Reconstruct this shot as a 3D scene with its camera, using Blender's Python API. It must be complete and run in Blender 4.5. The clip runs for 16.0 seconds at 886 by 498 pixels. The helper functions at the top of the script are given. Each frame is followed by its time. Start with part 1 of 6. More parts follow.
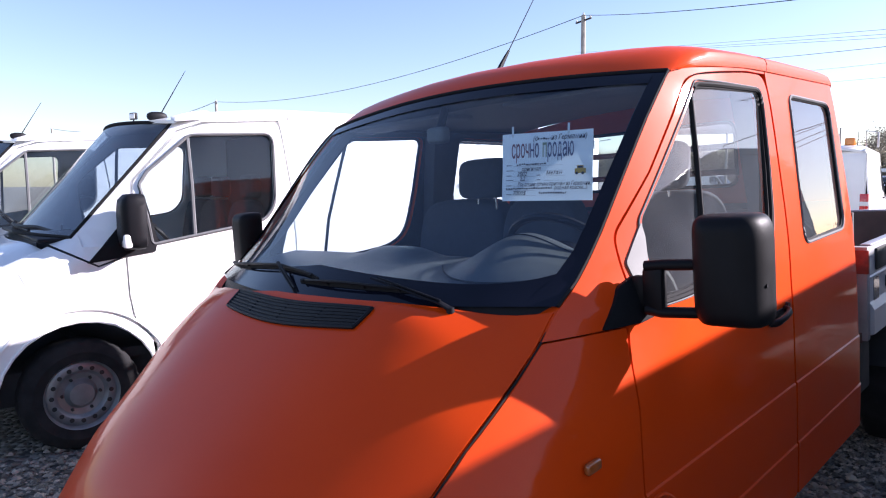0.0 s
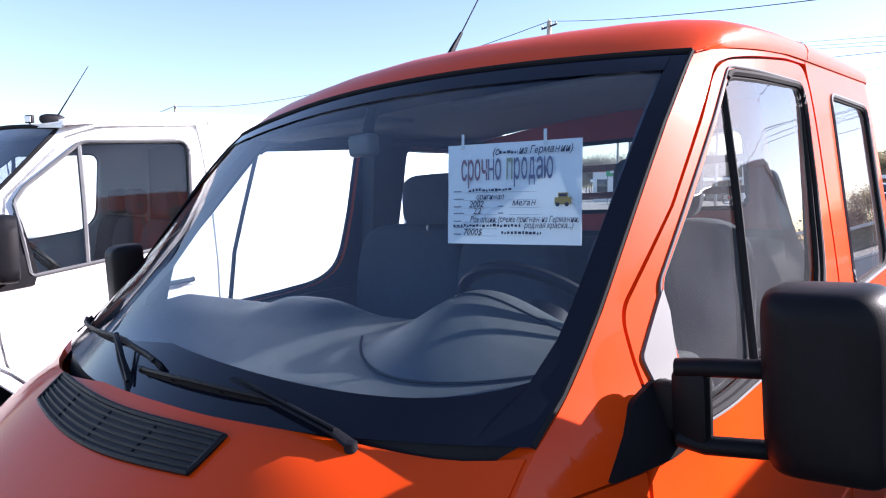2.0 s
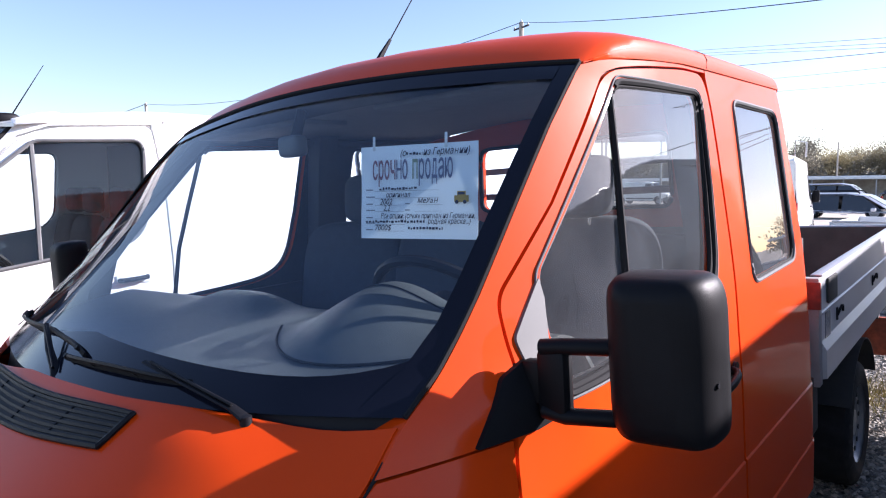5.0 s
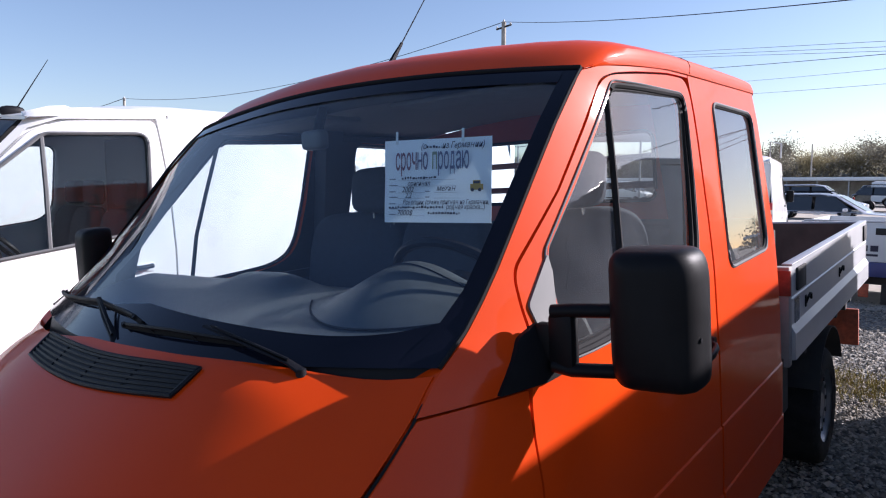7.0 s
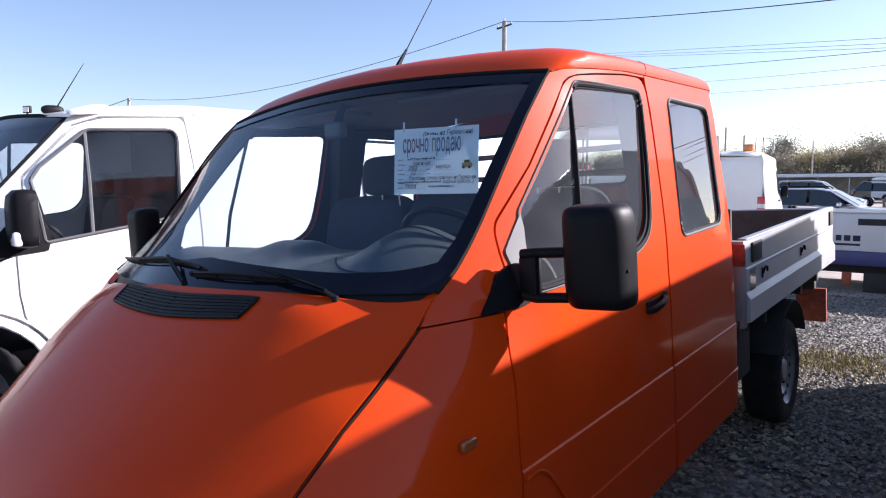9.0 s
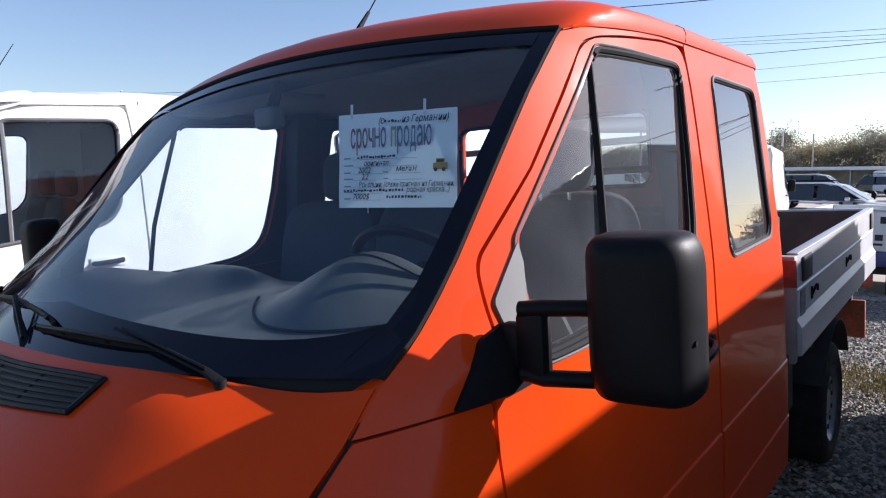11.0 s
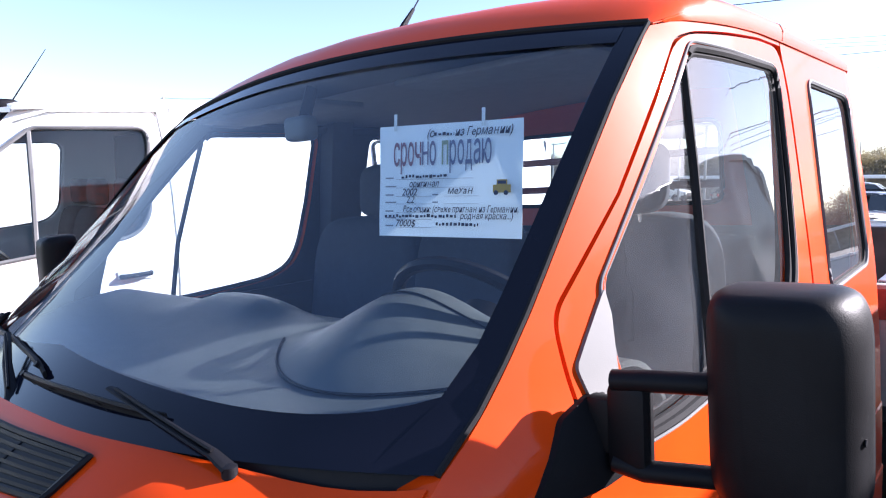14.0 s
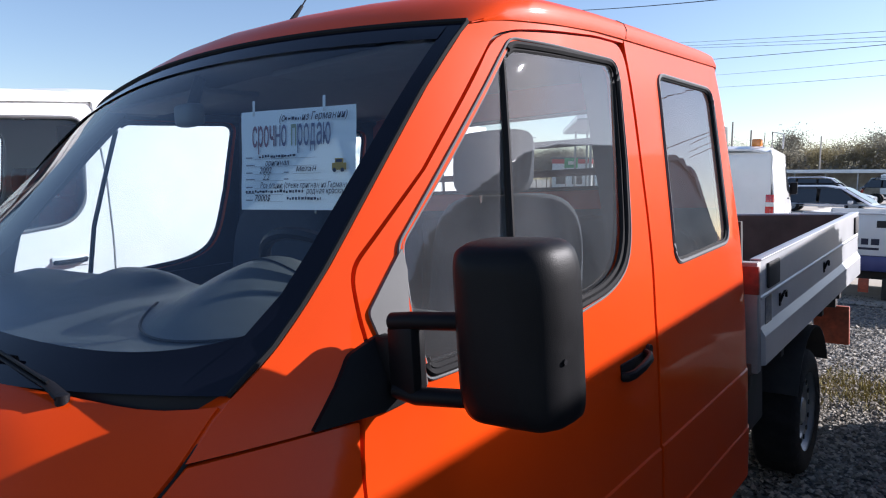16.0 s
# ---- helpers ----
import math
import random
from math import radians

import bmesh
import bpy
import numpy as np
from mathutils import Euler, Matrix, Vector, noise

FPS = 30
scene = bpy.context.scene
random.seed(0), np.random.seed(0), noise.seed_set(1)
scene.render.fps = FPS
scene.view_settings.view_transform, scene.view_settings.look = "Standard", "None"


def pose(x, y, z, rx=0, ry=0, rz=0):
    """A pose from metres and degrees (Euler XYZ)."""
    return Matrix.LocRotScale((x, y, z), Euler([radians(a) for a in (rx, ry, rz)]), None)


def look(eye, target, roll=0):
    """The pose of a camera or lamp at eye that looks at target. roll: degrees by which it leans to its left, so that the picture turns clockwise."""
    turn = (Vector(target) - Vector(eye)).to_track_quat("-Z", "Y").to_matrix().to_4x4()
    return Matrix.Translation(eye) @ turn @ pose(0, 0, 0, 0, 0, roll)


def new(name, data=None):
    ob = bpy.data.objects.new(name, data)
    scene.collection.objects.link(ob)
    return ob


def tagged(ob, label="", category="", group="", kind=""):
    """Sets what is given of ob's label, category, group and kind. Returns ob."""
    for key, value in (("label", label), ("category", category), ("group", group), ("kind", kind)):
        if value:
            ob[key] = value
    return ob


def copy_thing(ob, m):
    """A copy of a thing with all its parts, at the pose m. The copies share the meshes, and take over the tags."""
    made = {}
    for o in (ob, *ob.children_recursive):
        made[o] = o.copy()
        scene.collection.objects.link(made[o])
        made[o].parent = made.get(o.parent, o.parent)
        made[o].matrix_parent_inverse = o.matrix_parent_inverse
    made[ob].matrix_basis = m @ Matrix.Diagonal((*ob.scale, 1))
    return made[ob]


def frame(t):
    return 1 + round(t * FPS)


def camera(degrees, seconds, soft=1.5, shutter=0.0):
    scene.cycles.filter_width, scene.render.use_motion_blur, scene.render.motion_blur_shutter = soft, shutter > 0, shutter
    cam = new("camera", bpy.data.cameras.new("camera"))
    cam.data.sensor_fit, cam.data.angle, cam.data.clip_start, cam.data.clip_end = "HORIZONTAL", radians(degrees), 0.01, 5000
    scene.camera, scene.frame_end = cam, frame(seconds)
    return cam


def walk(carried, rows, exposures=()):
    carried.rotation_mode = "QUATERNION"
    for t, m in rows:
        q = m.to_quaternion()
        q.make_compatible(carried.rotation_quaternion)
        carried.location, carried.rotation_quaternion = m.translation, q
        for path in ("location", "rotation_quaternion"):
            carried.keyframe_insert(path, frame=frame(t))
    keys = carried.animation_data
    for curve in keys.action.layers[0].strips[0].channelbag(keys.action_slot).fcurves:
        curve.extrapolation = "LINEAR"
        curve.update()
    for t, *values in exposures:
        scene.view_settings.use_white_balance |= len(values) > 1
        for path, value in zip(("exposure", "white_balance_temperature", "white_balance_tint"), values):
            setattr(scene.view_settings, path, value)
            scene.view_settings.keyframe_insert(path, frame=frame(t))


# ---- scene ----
cam = camera(66.9, 16.0, soft=1.15)
PATH = [
    (0.0, (1.626, -1.35, 1.559), (0.223, 0.062, 1.362), -0.42),
    (0.5, (1.52, -1.099, 1.592), (0.126, 0.322, 1.393), -0.42),
    (1.0, (1.337, -0.939, 1.6), (-0.052, 0.487, 1.401), -0.22),
    (1.5, (1.2, -0.833, 1.617), (-0.165, 0.616, 1.425), -0.28),
    (2.0, (1.218, -0.788, 1.617), (-0.115, 0.692, 1.437), -0.4),
    (2.5, (1.265, -0.779, 1.619), (-0.054, 0.714, 1.443), -0.31),
    (3.0, (1.302, -0.772, 1.618), (-0.01, 0.727, 1.439), -0.3),
    (3.5, (1.327, -0.779, 1.618), (0.021, 0.725, 1.439), -0.27),
    (4.0, (1.342, -0.781, 1.615), (0.045, 0.731, 1.436), -0.3),
    (4.5, (1.366, -0.773, 1.614), (0.078, 0.747, 1.433), -0.23),
    (6.8, (1.494, -0.924, 1.605), (0.256, 0.636, 1.42), 0.04),
    (7.0, (1.454, -0.978, 1.593), (0.221, 0.586, 1.406), 0.21),
    (7.5, (1.431, -1.069, 1.575), (0.197, 0.493, 1.385), -0.02),
    (8.0, (1.573, -1.177, 1.568), (0.335, 0.383, 1.387), -0.26),
    (8.5, (1.724, -1.299, 1.532), (0.484, 0.259, 1.35), -0.09),
    (8.7, (1.756, -1.331, 1.528), (0.516, 0.227, 1.343), -0.06),
    (10.8, (1.417, -0.844, 1.568), (0.186, 0.718, 1.36), -0.1),
    (11.0, (1.398, -0.766, 1.565), (0.165, 0.794, 1.356), -0.16),
    (11.5, (1.357, -0.649, 1.562), (0.103, 0.894, 1.353), 0.06),
    (12.0, (1.228, -0.618, 1.576), (-0.06, 0.898, 1.369), 0.36),
    (12.5, (1.115, -0.627, 1.581), (-0.186, 0.879, 1.382), 0.32),
    (13.0, (1.096, -0.623, 1.585), (-0.212, 0.878, 1.393), 0.26),
    (13.5, (1.144, -0.611, 1.591), (-0.166, 0.888, 1.399), 0.11),
    (14.0, (1.209, -0.605, 1.599), (-0.102, 0.893, 1.406), 0.18),
    (14.5, (1.285, -0.602, 1.598), (-0.029, 0.892, 1.401), 0.08),
    (15.0, (1.387, -0.594, 1.589), (0.073, 0.901, 1.396), 0.06),
    (15.5, (1.473, -0.586, 1.581), (0.163, 0.912, 1.381), 0.11),
    (16.0, (1.516, -0.57, 1.568), (0.268, 0.979, 1.359), 0.25),
]
walk(cam, [(t, look(eye, target, roll)) for t, eye, target, roll in PATH],
     exposures=[(0.0, 1.68, 5960, 26.0), (0.7, 1.75, 5955, 25.1), (1.5, 1.94, 5950, 24.0), (3.5, 1.94, 5937, 24.0), (4.5, 1.88, 5930, 24.0), (7.0, 1.15, 5930, 22.5), (8.0, 1.38, 5943, 23.5), (8.5, 1.46, 5950, 24.0), (11.0, 1.17, 5930, 19.0), (11.5, 1.18, 5930, 19.8), (12.0, 1.28, 5930, 20.5), (12.5, 1.95, 5895, 22.2), (13.0, 2.16, 5860, 24.0), (13.5, 2.20, 5873, 23.3), (14.5, 2.07, 5900, 22.0), (15.0, 1.58, 5930, 20.0), (15.5, 1.14, 5915, 18.5), (16.0, 1.21, 5900, 17.0)])

# ---- light: low autumn sun from behind the vehicles, clear sky ----
SUN = Vector((0.570, 0.700, 0.431)).normalized()
sun_data = bpy.data.lights.new("sun", "SUN")
sun_data.energy, sun_data.angle, sun_data.color = 5.0, radians(0.6), (1.0, 0.94, 0.85)
sun = new("sun", sun_data)
sun.matrix_world = look((0, 0, 30), Vector((0, 0, 30)) - SUN)
world = bpy.data.worlds.new("sky")
scene.world = world
world.use_nodes = True
wn = world.node_tree.nodes
sky = wn.new("ShaderNodeTexSky")
sky.sky_type, sky.sun_disc = "NISHITA", False
sky.sun_elevation = math.asin(SUN.z)
sky.sun_rotation = math.atan2(SUN.x, SUN.y)
sky.air_density, sky.dust_density, sky.ozone_density = 1.0, 0.5, 1.1
world.node_tree.links.new(sky.outputs[0], wn["Background"].inputs[0])
wn["Background"].inputs[1].default_value = 0.070


# ---- materials ----
MATS = {}


def material(name, color, rough=0.5, metal=0.0, coat=0.0, scale=8.0, vary=0.08, grain=0.0, grain_scale=200.0, dirt=0.0,
             dirt_color=(0.25, 0.21, 0.17), spec=0.5, rough_vary=0.08, random=0.0, dirt_scale=3.0):
    """A surface with a base colour, broad and fine variation, dust and a fine relief."""
    m = bpy.data.materials.new(name)
    m.use_nodes = True
    t = m.node_tree
    b = t.nodes["Principled BSDF"]
    co = t.nodes.new("ShaderNodeTexCoord")
    big = t.nodes.new("ShaderNodeTexNoise")
    big.inputs["Scale"].default_value, big.inputs["Detail"].default_value = scale, 6
    t.links.new(co.outputs["Object"], big.inputs["Vector"])
    hsv = t.nodes.new("ShaderNodeHueSaturation")
    hsv.inputs["Color"].default_value = (*color, 1)
    rng = t.nodes.new("ShaderNodeMapRange")
    rng.inputs["From Min"].default_value, rng.inputs["From Max"].default_value = 0.3, 0.7
    rng.inputs["To Min"].default_value, rng.inputs["To Max"].default_value = 1 - vary, 1 + vary
    t.links.new(big.outputs["Fac"], rng.inputs["Value"])
    value = rng.outputs[0]
    if random:
        info = t.nodes.new("ShaderNodeObjectInfo")
        r2 = t.nodes.new("ShaderNodeMapRange")
        r2.inputs["To Min"].default_value, r2.inputs["To Max"].default_value = 1 - random, 1 + random
        t.links.new(info.outputs["Random"], r2.inputs["Value"])
        mul = t.nodes.new("ShaderNodeMath")
        mul.operation = "MULTIPLY"
        t.links.new(value, mul.inputs[0]), t.links.new(r2.outputs[0], mul.inputs[1])
        value = mul.outputs[0]
    t.links.new(value, hsv.inputs["Value"])
    col = hsv.outputs[0]
    if dirt:
        dn = t.nodes.new("ShaderNodeTexNoise")
        dn.inputs["Scale"].default_value, dn.inputs["Detail"].default_value, dn.inputs["Roughness"].default_value = dirt_scale, 9, 0.7
        t.links.new(co.outputs["Object"], dn.inputs["Vector"])
        dr = t.nodes.new("ShaderNodeMapRange")
        dr.inputs["From Min"].default_value, dr.inputs["From Max"].default_value = 0.45, 0.75
        dr.inputs["To Max"].default_value = dirt
        t.links.new(dn.outputs["Fac"], dr.inputs["Value"])
        mix = t.nodes.new("ShaderNodeMix")
        mix.data_type = "RGBA"
        t.links.new(dr.outputs[0], mix.inputs["Factor"])
        t.links.new(col, mix.inputs["A"])
        mix.inputs["B"].default_value = (*dirt_color, 1)
        col = mix.outputs["Result"]
    t.links.new(col, b.inputs["Base Color"])
    rr = t.nodes.new("ShaderNodeMapRange")
    rr.inputs["To Min"].default_value, rr.inputs["To Max"].default_value = max(0.02, rough - rough_vary), min(1, rough + rough_vary)
    t.links.new(big.outputs["Fac"], rr.inputs["Value"])
    t.links.new(rr.outputs[0], b.inputs["Roughness"])
    b.inputs["Metallic"].default_value = metal
    b.inputs["Coat Weight"].default_value, b.inputs["Coat Roughness"].default_value = coat, 0.06
    b.inputs["Specular IOR Level"].default_value = spec
    if grain:
        fine = t.nodes.new("ShaderNodeTexNoise")
        fine.inputs["Scale"].default_value, fine.inputs["Detail"].default_value = grain_scale, 4
        t.links.new(co.outputs["Object"], fine.inputs["Vector"])
        bump = t.nodes.new("ShaderNodeBump")
        bump.inputs["Strength"].default_value, bump.inputs["Distance"].default_value = grain, 0.002
        t.links.new(fine.outputs["Fac"], bump.inputs["Height"])
        t.links.new(bump.outputs[0], b.inputs["Normal"])
    MATS[name] = m
    return m


def glass_material(name, tint, gloss=0.04, film=0.0, film_color=(0.5, 0.52, 0.55), steep=4.0, most=0.9):
    """Thin window glass: clear by transmission, mirror-like by Fresnel, with a diffuse film for dust and, on the
    windscreen, for a painted blue sky haze.
    """
    m = bpy.data.materials.new(name)
    m.use_nodes = True
    t = m.node_tree
    t.nodes.remove(t.nodes["Principled BSDF"])
    out = t.nodes["Material Output"]
    clear = t.nodes.new("ShaderNodeBsdfTransparent")
    clear.inputs[0].default_value = (*tint, 1)
    gl = t.nodes.new("ShaderNodeBsdfGlossy")
    gl.inputs["Roughness"].default_value = 0.01
    lw = t.nodes.new("ShaderNodeLayerWeight")
    lw.inputs[0].default_value = 0.5
    fr = t.nodes.new("ShaderNodeMath")
    fr.operation = "POWER"
    fr.inputs[1].default_value = steep
    t.links.new(lw.outputs["Facing"], fr.inputs[0])
    add = t.nodes.new("ShaderNodeMath")
    add.operation = "MULTIPLY_ADD"
    add.inputs[1].default_value, add.inputs[2].default_value = most, 0.04 + gloss
    t.links.new(fr.outputs[0], add.inputs[0])
    dif = t.nodes.new("ShaderNodeBsdfDiffuse")
    dif.inputs[0].default_value = (*film_color, 1)
    tra = t.nodes.new("ShaderNodeBsdfTranslucent")
    tra.inputs[0].default_value = (*film_color, 1)
    dust_haze = t.nodes.new("ShaderNodeMixShader")
    t.links.new(dif.outputs[0], dust_haze.inputs[1]), t.links.new(tra.outputs[0], dust_haze.inputs[2])
    co = t.nodes.new("ShaderNodeTexCoord")
    n = t.nodes.new("ShaderNodeTexNoise")
    n.inputs["Scale"].default_value, n.inputs["Detail"].default_value = 5, 8
    t.links.new(co.outputs["Object"], n.inputs["Vector"])
    r = t.nodes.new("ShaderNodeMapRange")
    r.inputs["From Min"].default_value, r.inputs["From Max"].default_value = 0.3, 0.75
    r.inputs["To Min"].default_value, r.inputs["To Max"].default_value = film * 0.6, film * 1.4
    t.links.new(n.outputs["Fac"], r.inputs["Value"])
    m0 = t.nodes.new("ShaderNodeMixShader")
    t.links.new(r.outputs[0], m0.inputs[0]), t.links.new(clear.outputs[0], m0.inputs[1]), t.links.new(dust_haze.outputs[0], m0.inputs[2])
    m1 = t.nodes.new("ShaderNodeMixShader")
    t.links.new(add.outputs[0], m1.inputs[0]), t.links.new(m0.outputs[0], m1.inputs[1]), t.links.new(gl.outputs[0], m1.inputs[2])
    t.links.new(m1.outputs[0], out.inputs[0])
    MATS[name] = m
    return m


ORANGE = material("orange_paint", (0.57, 0.046, 0.0010), 0.45, coat=0.34, scale=3, vary=0.05, dirt=0.12, dirt_color=(0.46, 0.07, 0.003), spec=0.04)
WHITE = material("white_paint", (0.80, 0.80, 0.79), 0.3, coat=0.6, scale=2, vary=0.03, dirt=0.05)
DULLWHITE = material("aged_white_paint", (0.62, 0.63, 0.63), 0.5, coat=0.1, scale=6, vary=0.07, dirt=0.3, dirt_color=(0.35, 0.31, 0.27), grain=0.06, grain_scale=150)
SILVER = material("silver_paint", (0.50, 0.52, 0.57), 0.3, metal=0.5, coat=0.6, dirt=0.06)
SLATE = material("grey_paint", (0.08, 0.085, 0.09), 0.35, coat=0.5, dirt=0.1)
NAVY = material("dark_blue_paint", (0.03, 0.04, 0.07), 0.25, coat=0.8, dirt=0.05)
BLUEFRAME = material("dull_blue_paint", (0.03, 0.04, 0.15), 0.5, coat=0.1, scale=5, vary=0.15, dirt=0.25, dirt_color=(0.10, 0.09, 0.09))
DARKCAR = material("dark_grey_paint", (0.035, 0.037, 0.042), 0.25, coat=0.8, dirt=0.05)
BLACK = material("black_plastic", (0.007, 0.007, 0.009), 0.5, scale=20, vary=0.15, grain=0.25, grain_scale=700, dirt=0.05, dirt_color=(0.03, 0.028, 0.026), spec=0.15)
MIRRORBLACK = material("worn_black_plastic", (0.006, 0.006, 0.007), 0.48, scale=12, vary=0.2, grain=0.15, grain_scale=600, dirt=0.15, dirt_color=(0.02, 0.02, 0.02), spec=0.13)
GREYPLASTIC = material("weathered_grey_plastic", (0.095, 0.094, 0.092), 0.6, scale=14, vary=0.12, grain=0.08, grain_scale=500, dirt=0.3, dirt_color=(0.12, 0.115, 0.11))
RUBBER = material("rubber", (0.009, 0.009, 0.010), 0.85, spec=0.2, scale=15, vary=0.2, grain=0.2, grain_scale=300, dirt=0.2, dirt_color=(0.03, 0.028, 0.026))
GREYRUBBER = material("grey_weathered_rubber", (0.10, 0.103, 0.107), 0.85, scale=15, vary=0.15)
TYRE = material("tyre_rubber", (0.016, 0.016, 0.017), 0.9, scale=12, vary=0.25, grain=0.4, grain_scale=200, dirt=0.25, dirt_color=(0.06, 0.053, 0.047), spec=0.2)
FRIT = material("black_ceramic_band", (0.005, 0.006, 0.012), 0.08, scale=10, vary=0.1, spec=0.28)
DASH = material("dark_grey_dashboard", (0.054, 0.060, 0.060), 0.40, scale=25, vary=0.1, grain=0.5, grain_scale=900, dirt=0.15, dirt_color=(0.16, 0.15, 0.14))
CLOTH = material("dark_grey_seat_cloth", (0.042, 0.048, 0.062), 0.95, scale=40, vary=0.10, grain=0.8, grain_scale=500)
LINER = material("grey_headliner", (0.16, 0.16, 0.17), 0.95, scale=30, vary=0.08, grain=0.5, grain_scale=600)
TRIM = material("dark_interior_trim", (0.034, 0.039, 0.052), 0.7, scale=20, vary=0.12, grain=0.4, grain_scale=800)
REDIN = material("bare_orange_inside", (0.40, 0.05, 0.025), 0.5, scale=5, vary=0.1)
STEEL = material("painted_steel_wheel", (0.26, 0.27, 0.28), 0.4, metal=0.6, scale=15, vary=0.15, dirt=0.35, dirt_color=(0.2, 0.17, 0.14))
CHROME = material("bright_metal", (0.7, 0.7, 0.7), 0.2, metal=1.0)
ALU = material("grey_aluminium_boards", (0.42, 0.43, 0.45), 0.42, metal=0.25, scale=6, vary=0.08, dirt=0.25, dirt_color=(0.33, 0.31, 0.29), grain=0.05, grain_scale=60)
RUSTFLOOR = material("worn_brown_plywood", (0.115, 0.078, 0.062), 0.85, scale=5, vary=0.35, grain=0.6, grain_scale=80, dirt=0.6, dirt_color=(0.055, 0.045, 0.04))
RUSTY = material("rusty_orange_bracket", (0.36, 0.075, 0.035), 0.7, scale=30, vary=0.3, dirt=0.5, dirt_color=(0.11, 0.055, 0.035), dirt_scale=14)
OLDSTEEL = material("rust_stained_steel", (0.30, 0.295, 0.29), 0.6, metal=0.2, scale=12, vary=0.2, dirt=0.6, dirt_color=(0.12, 0.065, 0.045), dirt_scale=12)
OLDRUST = material("dark_rust", (0.24, 0.045, 0.028), 0.75, scale=30, vary=0.3, dirt=0.5, dirt_color=(0.07, 0.035, 0.03), dirt_scale=16)
CHASSIS = material("black_chassis", (0.02, 0.02, 0.021), 0.8, scale=10, vary=0.3, dirt=0.4, dirt_color=(0.07, 0.06, 0.05))
AMBER = material("amber_lens", (0.30, 0.07, 0.012), 0.15, coat=0.8)
AMBERLAMP = material("orange_lamp_lens", (0.75, 0.22, 0.02), 0.2, coat=0.6)
REDLENS = material("red_lens", (0.5, 0.02, 0.02), 0.15, coat=0.8)
CLEARLENS = material("clear_lens", (0.7, 0.7, 0.68), 0.12, coat=0.8)
PAPER = material("white_paper", (0.90, 0.91, 0.93), 0.8, scale=6, vary=0.02)


def let_light_through(m, color, share):
    """Thin leaves or paper pass a share of the light on."""
    t = m.node_tree
    back, mix = t.nodes.new("ShaderNodeBsdfTranslucent"), t.nodes.new("ShaderNodeMixShader")
    back.inputs[0].default_value = (*color, 1)
    mix.inputs[0].default_value = share
    t.links.new(t.nodes["Principled BSDF"].outputs[0], mix.inputs[1]), t.links.new(back.outputs[0], mix.inputs[2])
    t.links.new(mix.outputs[0], t.nodes["Material Output"].inputs[0])


let_light_through(PAPER, (0.92, 0.95, 0.93), 0.20)
INK = material("blue_black_ink", (0.02, 0.02, 0.045), 0.7)
PRINT = material("grey_print", (0.25, 0.26, 0.3), 0.8)
NAVYGLASS = material("dark_car_glass", (0.015, 0.018, 0.022), 0.05, spec=0.8)
WOODPOLE = material("grey_concrete_pole", (0.36, 0.33, 0.29), 0.9, scale=3, vary=0.2, grain=0.5, grain_scale=60)
WIRE = material("dark_cable", (0.03, 0.03, 0.03), 0.6)
BARK = material("bark", (0.11, 0.085, 0.065), 0.95, scale=6, vary=0.3, grain=0.8, grain_scale=30)
GLASS = glass_material("window_glass", (0.93, 0.96, 0.95), 0.0, 0.02)
SIDEGLASS = glass_material("dusty_side_glass", (0.90, 0.93, 0.92), 0.02, 0.12, (0.52, 0.53, 0.55), 3.0)
VANSCREEN = glass_material("van_windscreen_glass", (0.40, 0.48, 0.56), 0.03, 0.01, (0.30, 0.42, 0.70), 3.0, 0.6)
DARKGLASS = glass_material("tinted_glass", (0.74, 0.79, 0.80), 0.02, 0.02)
# the blue film colour paints in the haze of sky reflected on the windscreen
SCREEN = glass_material("windscreen_glass", (0.79, 0.91, 0.98), 0.045, 0.022, (0.10, 0.32, 0.80), most=0.5)


# ---- building helpers ----
def thing(name, label, category, group="", m=None, kind=""):
    ob = new(name)
    ob.empty_display_size = 0.1
    if m is not None:
        ob.matrix_world = m
    return tagged(ob, label, category, group, kind)


def finish(name, bm, mat, angle=32, inner=None):
    bmesh.ops.remove_doubles(bm, verts=bm.verts, dist=1e-5)
    bmesh.ops.recalc_face_normals(bm, faces=bm.faces)
    for f in bm.faces:
        f.smooth = True
    for e in bm.edges:
        if len(e.link_faces) == 2 and e.calc_face_angle(0) > radians(angle):
            e.smooth = False
    me = bpy.data.meshes.new(name)
    bm.to_mesh(me)
    bm.free()
    me.materials.append(mat)
    if inner is not None:
        me.materials.append(inner)
    return me


def part(name, bm, mat, parent=None, label="", angle=32, inner=None):
    ob = new(name, finish(name, bm, mat, angle, inner))
    if parent is not None:
        ob.parent = parent
    return tagged(ob, label)


def block(x0, x1, y0, y1, z0, z1, bevel=0.0, seg=2, bm=None):
    bm = bm or bmesh.new()
    r = bmesh.ops.create_cube(bm, size=1)
    for v in r["verts"]:
        v.co = Vector(((x0 + x1) / 2 + v.co.x * (x1 - x0), (y0 + y1) / 2 + v.co.y * (y1 - y0), (z0 + z1) / 2 + v.co.z * (z1 - z0)))
    if bevel:
        vs = set(r["verts"])
        es = [e for e in bm.edges if e.verts[0] in vs and e.verts[1] in vs]
        bmesh.ops.bevel(bm, geom=es, offset=bevel, segments=seg, profile=0.5, affect="EDGES")
    return bm


def grid(rows, bm=None, close=False):
    """Quads through rows of points."""
    bm = bm or bmesh.new()
    vs = [[bm.verts.new(p) for p in row] for row in rows]
    for a, b in zip(vs, vs[1:]):
        n = len(a)
        for i in range(n if close else n - 1):
            j = (i + 1) % n
            try:
                bm.faces.new((a[i], a[j], b[j], b[i]))
            except ValueError:
                pass
    return bm


